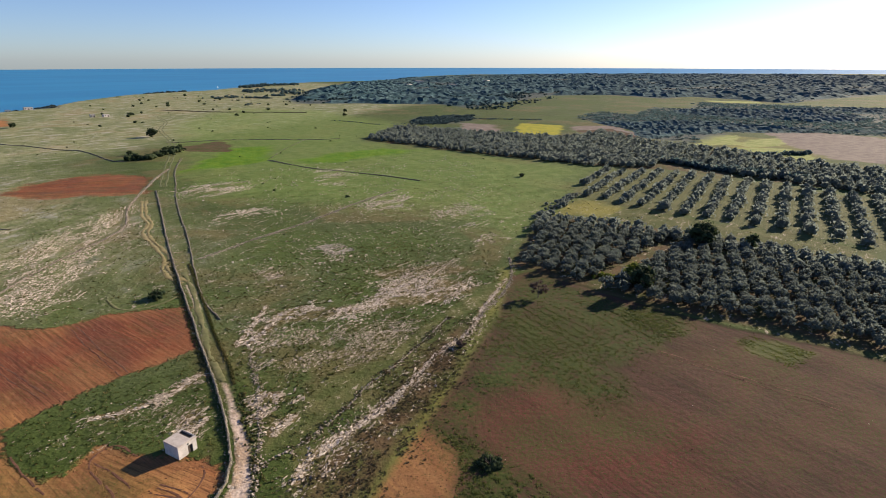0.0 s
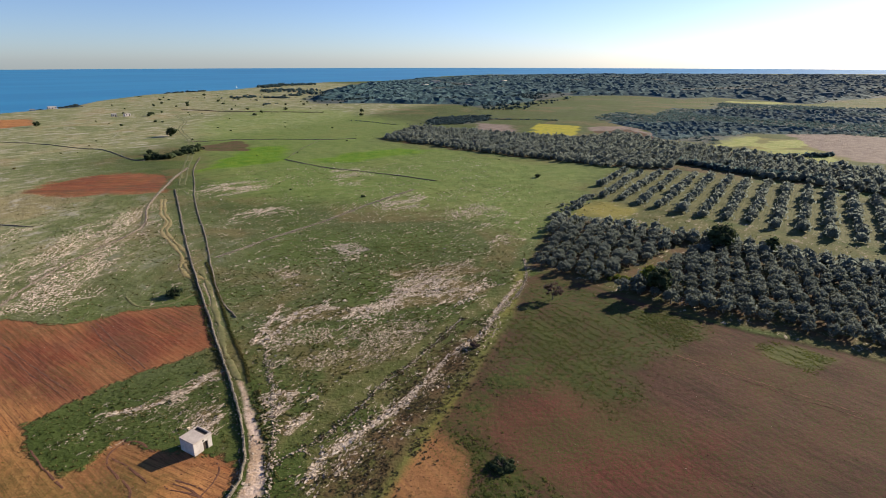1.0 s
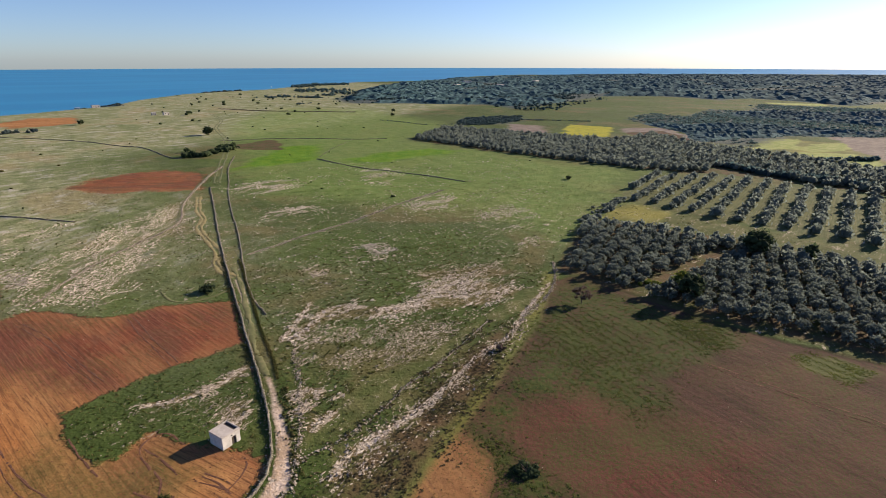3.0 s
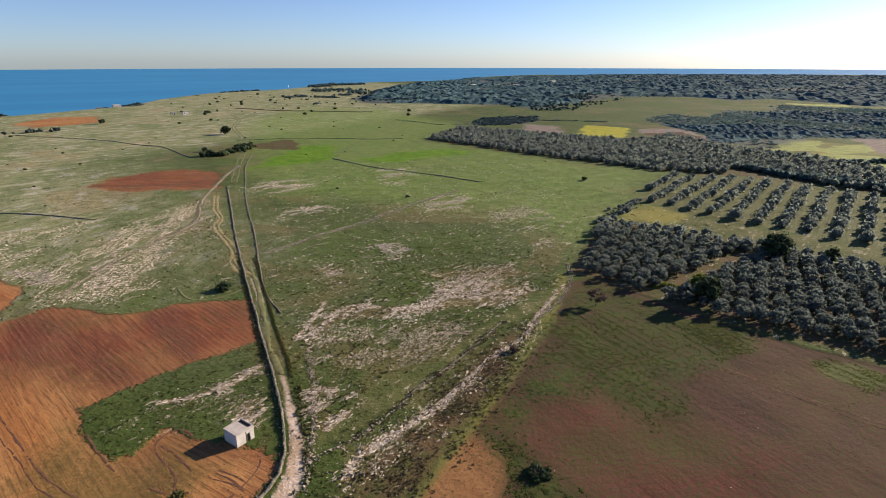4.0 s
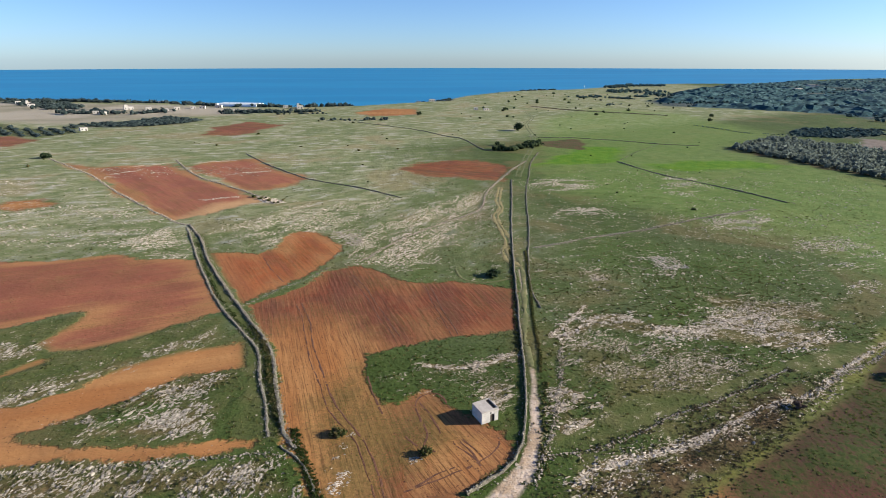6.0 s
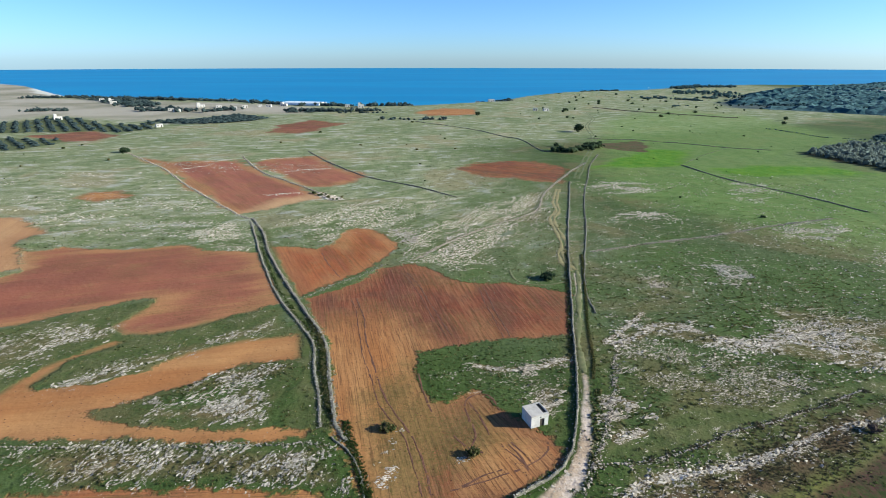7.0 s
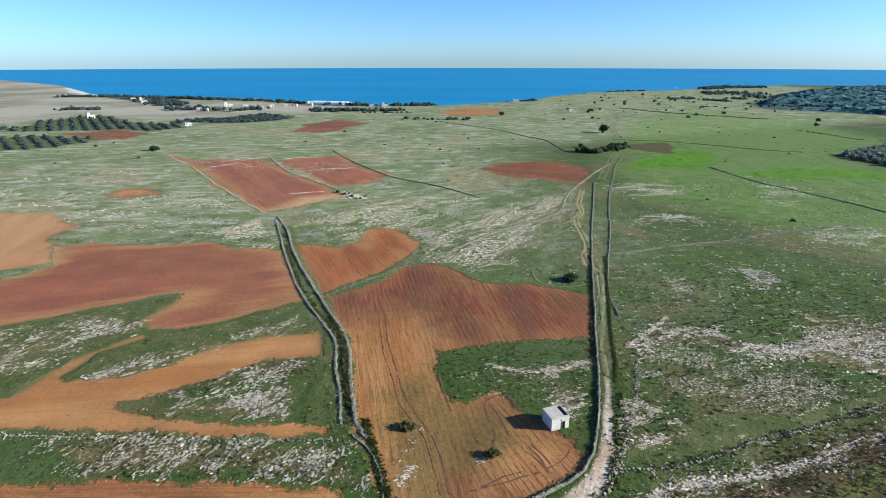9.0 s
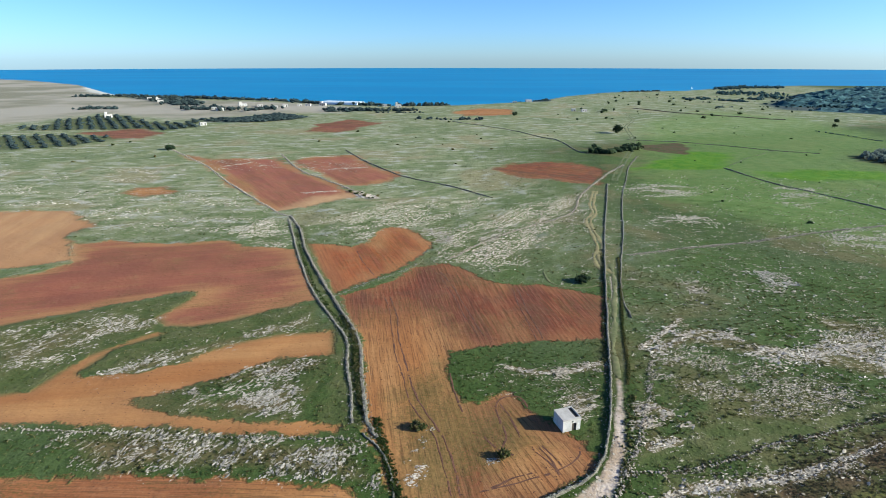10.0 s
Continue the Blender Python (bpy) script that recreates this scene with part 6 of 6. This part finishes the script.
tagged(new("turf_herbs", strew("turf_herbs", BUSHES, rng, x, y, 0.10 + 0.32 * rng.uniform(0, 1, len(x)) ** 3, 0.7, SCRUB)), "small dark herbs over the pasture", "herbs", kind="stuff")
x, y = spread(14000, True)
tagged(new("earth_clods", strew("earth_clods", CHIPS, rng, x, y, 0.05 + 0.12 * rng.uniform(0, 1, len(x)) ** 2, 0.6, RUT, 0.2, 0.05)), "clods of turned red earth", "clods", kind="stuff")
x, y = spread(450, True)
tagged(new("earth_stones", strew("earth_stones", CHIPS, rng, x, y, 0.05 + 0.12 * rng.uniform(0, 1, len(x)) ** 3, 0.5, LIMESTONE, 0.2, 0.05)), "white stones turned up by the plough", "stones", kind="stuff")


# ---- far houses, boat and shore scrub ----
def house(x, y, turn, wide, deep, tall, label, name="farm_house", upper=False):
    ob = thing(name, label, "house", (x, y, float(relief(x, y))), turn)
    w, d = wide / 2, deep / 2
    bm = bmesh.new()
    box(bm, (-w, -d, -0.3), (w, d, tall), 0.05)
    if upper:
        box(bm, (-w * 0.9, -d * 0.9, tall - 0.05), (-w * 0.2, d * 0.9, tall * 1.8), 0.05)
    part("wall", (bm, PLASTER), ob)
    bm = bmesh.new()
    box(bm, (-w - 0.15, -d - 0.15, tall + 0.02), (w + 0.15, d + 0.15, tall + 0.3), 0.05)
    part("roof", (bm, ROOFING), ob)
    for k in range(max(2, int(wide / 3))):
        cx = -w + wide * (k + 0.5) / max(2, int(wide / 3))
        bm = bmesh.new()
        if k == 1:
            box(bm, (cx - 0.5, -d - 0.04, 0), (cx + 0.5, -d + 0.05, 2.1))
            part("door", (bm, WOOD), ob)
        else:
            box(bm, (cx - 0.5, -d - 0.04, 1.0), (cx + 0.5, -d + 0.05, 2.2))
            part("window", (bm, GLASSY), ob)
    return ob


shore_houses = [
        (42, 936, 10, 9.8, 6.8, 3.1, "long low white house on the shore", "shore_house", False),
        (20, 930, 0, 6.3, 6.0, 2.9, "small white house among shore trees", "shore_house", False),
        (105, 759, 15, 6.3, 4.5, 2.5, "pale ruined farm building on the heath", "farm_house", False),
        (92, 762, 5, 4.9, 4.5, 3.1, "pale ruined farm building beside bushes", "farm_house", False),
        (-369, 800, 30, 11.2, 6.8, 3.4, "white farmhouse on the coastal plain", "farm_house", True),
        (-340, 792, 25, 7.0, 6.0, 3.0, "white outbuilding on the coastal plain", "farm_house", False),
        (-365, 723, 35, 8.4, 6.0, 3.4, "white house among dark trees", "farm_house", False),
        (-310, 770, 20, 7.7, 6.0, 2.9, "low white house on the coastal plain", "farm_house", False),
        ]
plain_houses = [
        (-381, 740, 20, 7.0, 5.5, 2.9, "small white house on the coastal plain", "farm_house", False),
        (-390, 933, 15, 8.0, 6.0, 3.0, "white house in a row along the shore", "shore_house", False),
        (-375, 921, 10, 7.0, 5.5, 3.0, "white house in a row along the shore", "shore_house", False),
        (-305, 796, 25, 7.0, 5.5, 3.0, "low white house beside the shore road", "shore_house", False),
        (-288, 808, 20, 6.0, 5.0, 2.8, "low white house beside the shore road", "shore_house", False),
        (-276, 810, 5, 7.5, 5.5, 3.0, "low white house beside the shore road", "shore_house", False),
        (-258, 822, 0, 9.0, 6.0, 3.2, "white house beside the greenhouses", "shore_house", True),
        (-533, 865, 30, 9.0, 6.5, 3.2, "white house among trees under the headland", "farm_house", False),
        (-590, 928, 30, 7.0, 6.0, 3.0, "white house among trees under the headland", "farm_house", False),
        (-449, 622, 40, 8.0, 6.0, 3.4, "white farmhouse above the western groves", "farm_house", True),
        (-299, 553, 40, 6.0, 5.0, 2.8, "pale shed at the end of the groves", "farm_house", False)]
far_houses = [
        (-144, 802, 12, 8.4, 6.8, 3.6, "white shore house with an upper storey", "shore_house", True),
        (-165, 812, 12, 6.3, 6.0, 2.9, "small white house near the shore", "shore_house", False),
        (-500, 870, 35, 9.8, 6.8, 3.2, "white house near the western shore", "shore_house", False),
        (-560, 905, 35, 8.4, 6.8, 3.2, "white house near the western shore", "shore_house", True),
        (-1050, 1455, 40, 13, 8, 7, "pale square building on the headland", "headland_house", False),
        (977, 1355, 0, 24, 14, 6, "pale house showing through far woodland", "wood_house", False),
        (902, 1111, 0, 18, 12, 6, "pale house showing through far woodland", "wood_house", False),
        (1150, 1260, 20, 20, 12, 7, "pale house showing through far woodland", "wood_house", False),
        (820, 1180, 20, 16, 12, 6, "pale house showing through far woodland", "wood_house", False)]
for row in shore_houses + plain_houses + far_houses:
    house(*row)


def greenhouse(x, y, turn, long):
    ob = thing("greenhouse", "long white film greenhouse near the shore", "greenhouse", (x, y, float(relief(x, y))), turn)
    for k in range(3):
        verts, faces = [], []
        for i, u in enumerate((-long / 2, long / 2)):
            for j in range(9):
                a = math.pi * j / 8
                verts.append((u, k * 8.4 + 4.1 * math.cos(a), 0.4 + 4.2 * math.sin(a)))
        for j in range(8):
            faces.append([j, j + 1, 10 + j, 9 + j])
        part("bay", mesh_of("bay", verts, faces, FILM, True), ob)
        bm = bmesh.new()
        for u in (-long / 2, long / 2):
            bm.faces.new([bm.verts.new((u, k * 8.4 + 4.1 * math.cos(math.pi * j / 8), 0.4 + 4.2 * math.sin(math.pi * j / 8))) for j in range(9)])
        part("end_wall", (bm, FILM), ob)


greenhouse(-238, 838, -14, 62)


def sail_boat(x, y):
    ob = thing("sail_boat", "white sailing boat far out at sea", "boat", (x, y, -1.2), 30)
    ob.scale = (0.55, 0.55, 0.55)
    bm = bmesh.new()
    hull = box(bm, (-3.5, -1.0, -0.5), (3.5, 1.0, 0.8))
    for v in hull:
        if v.co.x > 0:
            v.co.y *= 0.15
        if v.co.z < 0:
            v.co.y *= 0.5
    part("hull", (bm, SAIL), ob)
    bm = bmesh.new()
    box(bm, (-0.08, -0.08, 0.8), (0.08, 0.08, 8.6))
    part("mast", (bm, ROOFING), ob)
    bm = bmesh.new()
    a = [bm.verts.new(q) for q in ((-0.2, 0.05, 8.2), (-0.2, 0.05, 1.5), (-3.2, 0.3, 1.5))]
    b = [bm.verts.new((v.co.x, v.co.y - 0.08, v.co.z)) for v in a]
    bm.faces.new(a), bm.faces.new(b[::-1])
    for i in range(3):
        bm.faces.new((a[i], b[i], b[(i + 1) % 3], a[(i + 1) % 3]))
    part("sail", (bm, SAIL), ob)


sail_boat(445, 1440)
hedge("shore_scrub", [(-600, 985), (-480, 945), (-362, 918), (-256, 850), (-155, 828), (-80, 845)], "dark trees and scrub along the shore", 71, 420, 5.0, 1.6, 4.5, HAZED_GROVE)
hedge("shore_scrub", [(-765, 985), (-690, 1000), (-600, 985), (-560, 930)], "dark scrub at the foot of the headland", 78, 260, 9.0, 1.5, 3.5, HAZED_GROVE)
hedge("shore_scrub", [(-560, 720), (-520, 735)], "dark clump of trees on the coastal plain", 79, 40, 5.0, 1.8, 3.6, HAZED_GROVE)
hedge("shore_scrub", [(-500, 860), (-470, 820), (-455, 830)], "dark trees on the coastal plain", 80, 90, 9.0, 2.0, 4.5, HAZED_GROVE)
hedge("shore_scrub", [(-230, 745), (-170, 735), (-110, 745)], "dark line of trees on the coastal plain", 72, 90, 3.0, 2.0, 4.0, HAZED_GROVE)
hedge("shore_scrub", [(-156, 711), (-131, 713), (-95, 717)], "spaced dark trees beside a shore road", 85, 22, 1.0, 1.0, 1.9, HAZED_GROVE)
hedge("shore_scrub", [(-222, 720), (-192, 724)], "dark trees on the coastal plain", 86, 26, 1.6, 1.2, 2.2, HAZED_GROVE)
hedge("shore_scrub", [(-420, 745), (-340, 730), (-300, 760)], "dark trees round the farmhouses", 73, 60, 8.0, 2.0, 4.5, HAZED_GROVE)
hedge("far_hedge", [(-90, 640), (-60, 632), (-20, 640)], "dark bushes on the far heath", 75, 26, 3.0, 1.5, 3.0, HAZED_GROVE)
hedge("field_hedge", [(417, 480), (430, 465), (452, 445), (466, 422)], "thin dark hedge between pale far fields", 76, 70, 0.8, 0.6, 1.2, HAZED_MAQUIS)
hedge("field_hedge", [(288, 561), (297, 527), (306, 496), (330, 481)], "thin broken hedge over the upper meadow", 88, 60, 0.8, 0.4, 0.9, HAZED_MAQUIS)
for i, (line, count, wide, low, high) in enumerate((
        ([(432, 1156), (470, 1240), (489, 1210), (507, 1192), (455, 1045)], 110, 14.0, 2.0, 4.5),
        ([(352, 986), (369, 975), (380, 950)], 40, 3.0, 1.5, 3.0),
        ([(302, 999), (334, 1036), (340, 994)], 36, 9.0, 1.5, 3.5),
        ([(412, 1028), (430, 1017)], 22, 4.0, 1.5, 3.2),
        ([(285, 824), (313, 848)], 9, 5.0, 1.2, 2.4),
        ([(490, 1364), (560, 1474), (592, 1455), (651, 1461)], 130, 12.0, 2.0, 5.0))):
    hedge("heath_trees", line, "dark trees straggling over the heath beside the far wood", 240 + i, count, wide, low, high, HAZED_MAQUIS)
hedge("field_hedge", [(385, 178), (410, 165), (440, 150)], "dark hedge between pale far fields", 77, 60, 2.0, 1.2, 2.4, HAZED_MAQUIS)
x, y = inside_points(rng, [(378, 851), (436, 847), (469, 795), (515, 751), (545, 690), (497, 598), (520, 543), (651, 610), (744, 655), (860, 760), (700, 1050), (500, 1080)], 3200, 6)
m = swell(x / 40, y / 24, 61) + 0.5 * swell(x / 13, y / 13, 62) > 0.72
x, y = x[m], y[m]
trees_stuff("woodland", "broken edge of the far wood, dark rounded evergreens", CANOPY, x, y, 1.0 + 2.4 * rng.uniform(0, 1, len(x)) ** 2, rng.uniform(0.7, 1.1, len(x)), HAZED_MAQUIS)
x, y = inside_points(rng, [(60, 600), (250, 640), (420, 800), (420, 1000), (300, 1200), (160, 1120), (90, 900)], 70, 20)
trees_stuff("heath_bushes", "scattered dark bushes on the heath above the sea", CLUMPS, x, y, 0.8 + 2.4 * rng.uniform(0, 1, len(x)) ** 2, rng.uniform(0.6, 1.0, len(x)), PINE)
x, y = inside_points(rng, [(80, 170), (230, 220), (330, 420), (330, 640), (120, 600), (60, 300)], 40, 10)
trees_stuff("heath_bushes", "scattered low dark bushes over the meadow", CLUMPS, x, y, 0.35 + 0.75 * rng.uniform(0, 1, len(x)) ** 2, rng.uniform(0.6, 1.0, len(x)), PINE)
x, y = inside_points(rng, [(-300, 250), (-60, 240), (40, 330), (60, 600), (-200, 700), (-420, 420)], 80, 10)
m = off_soil(x, y)
x, y = x[m], y[m]
trees_stuff("heath_bushes", "scattered low dark bushes over dry heath", CLUMPS, x, y, 0.4 + 1.3 * rng.uniform(0, 1, len(x)) ** 3, rng.uniform(0.5, 0.9, len(x)), SCRUB)
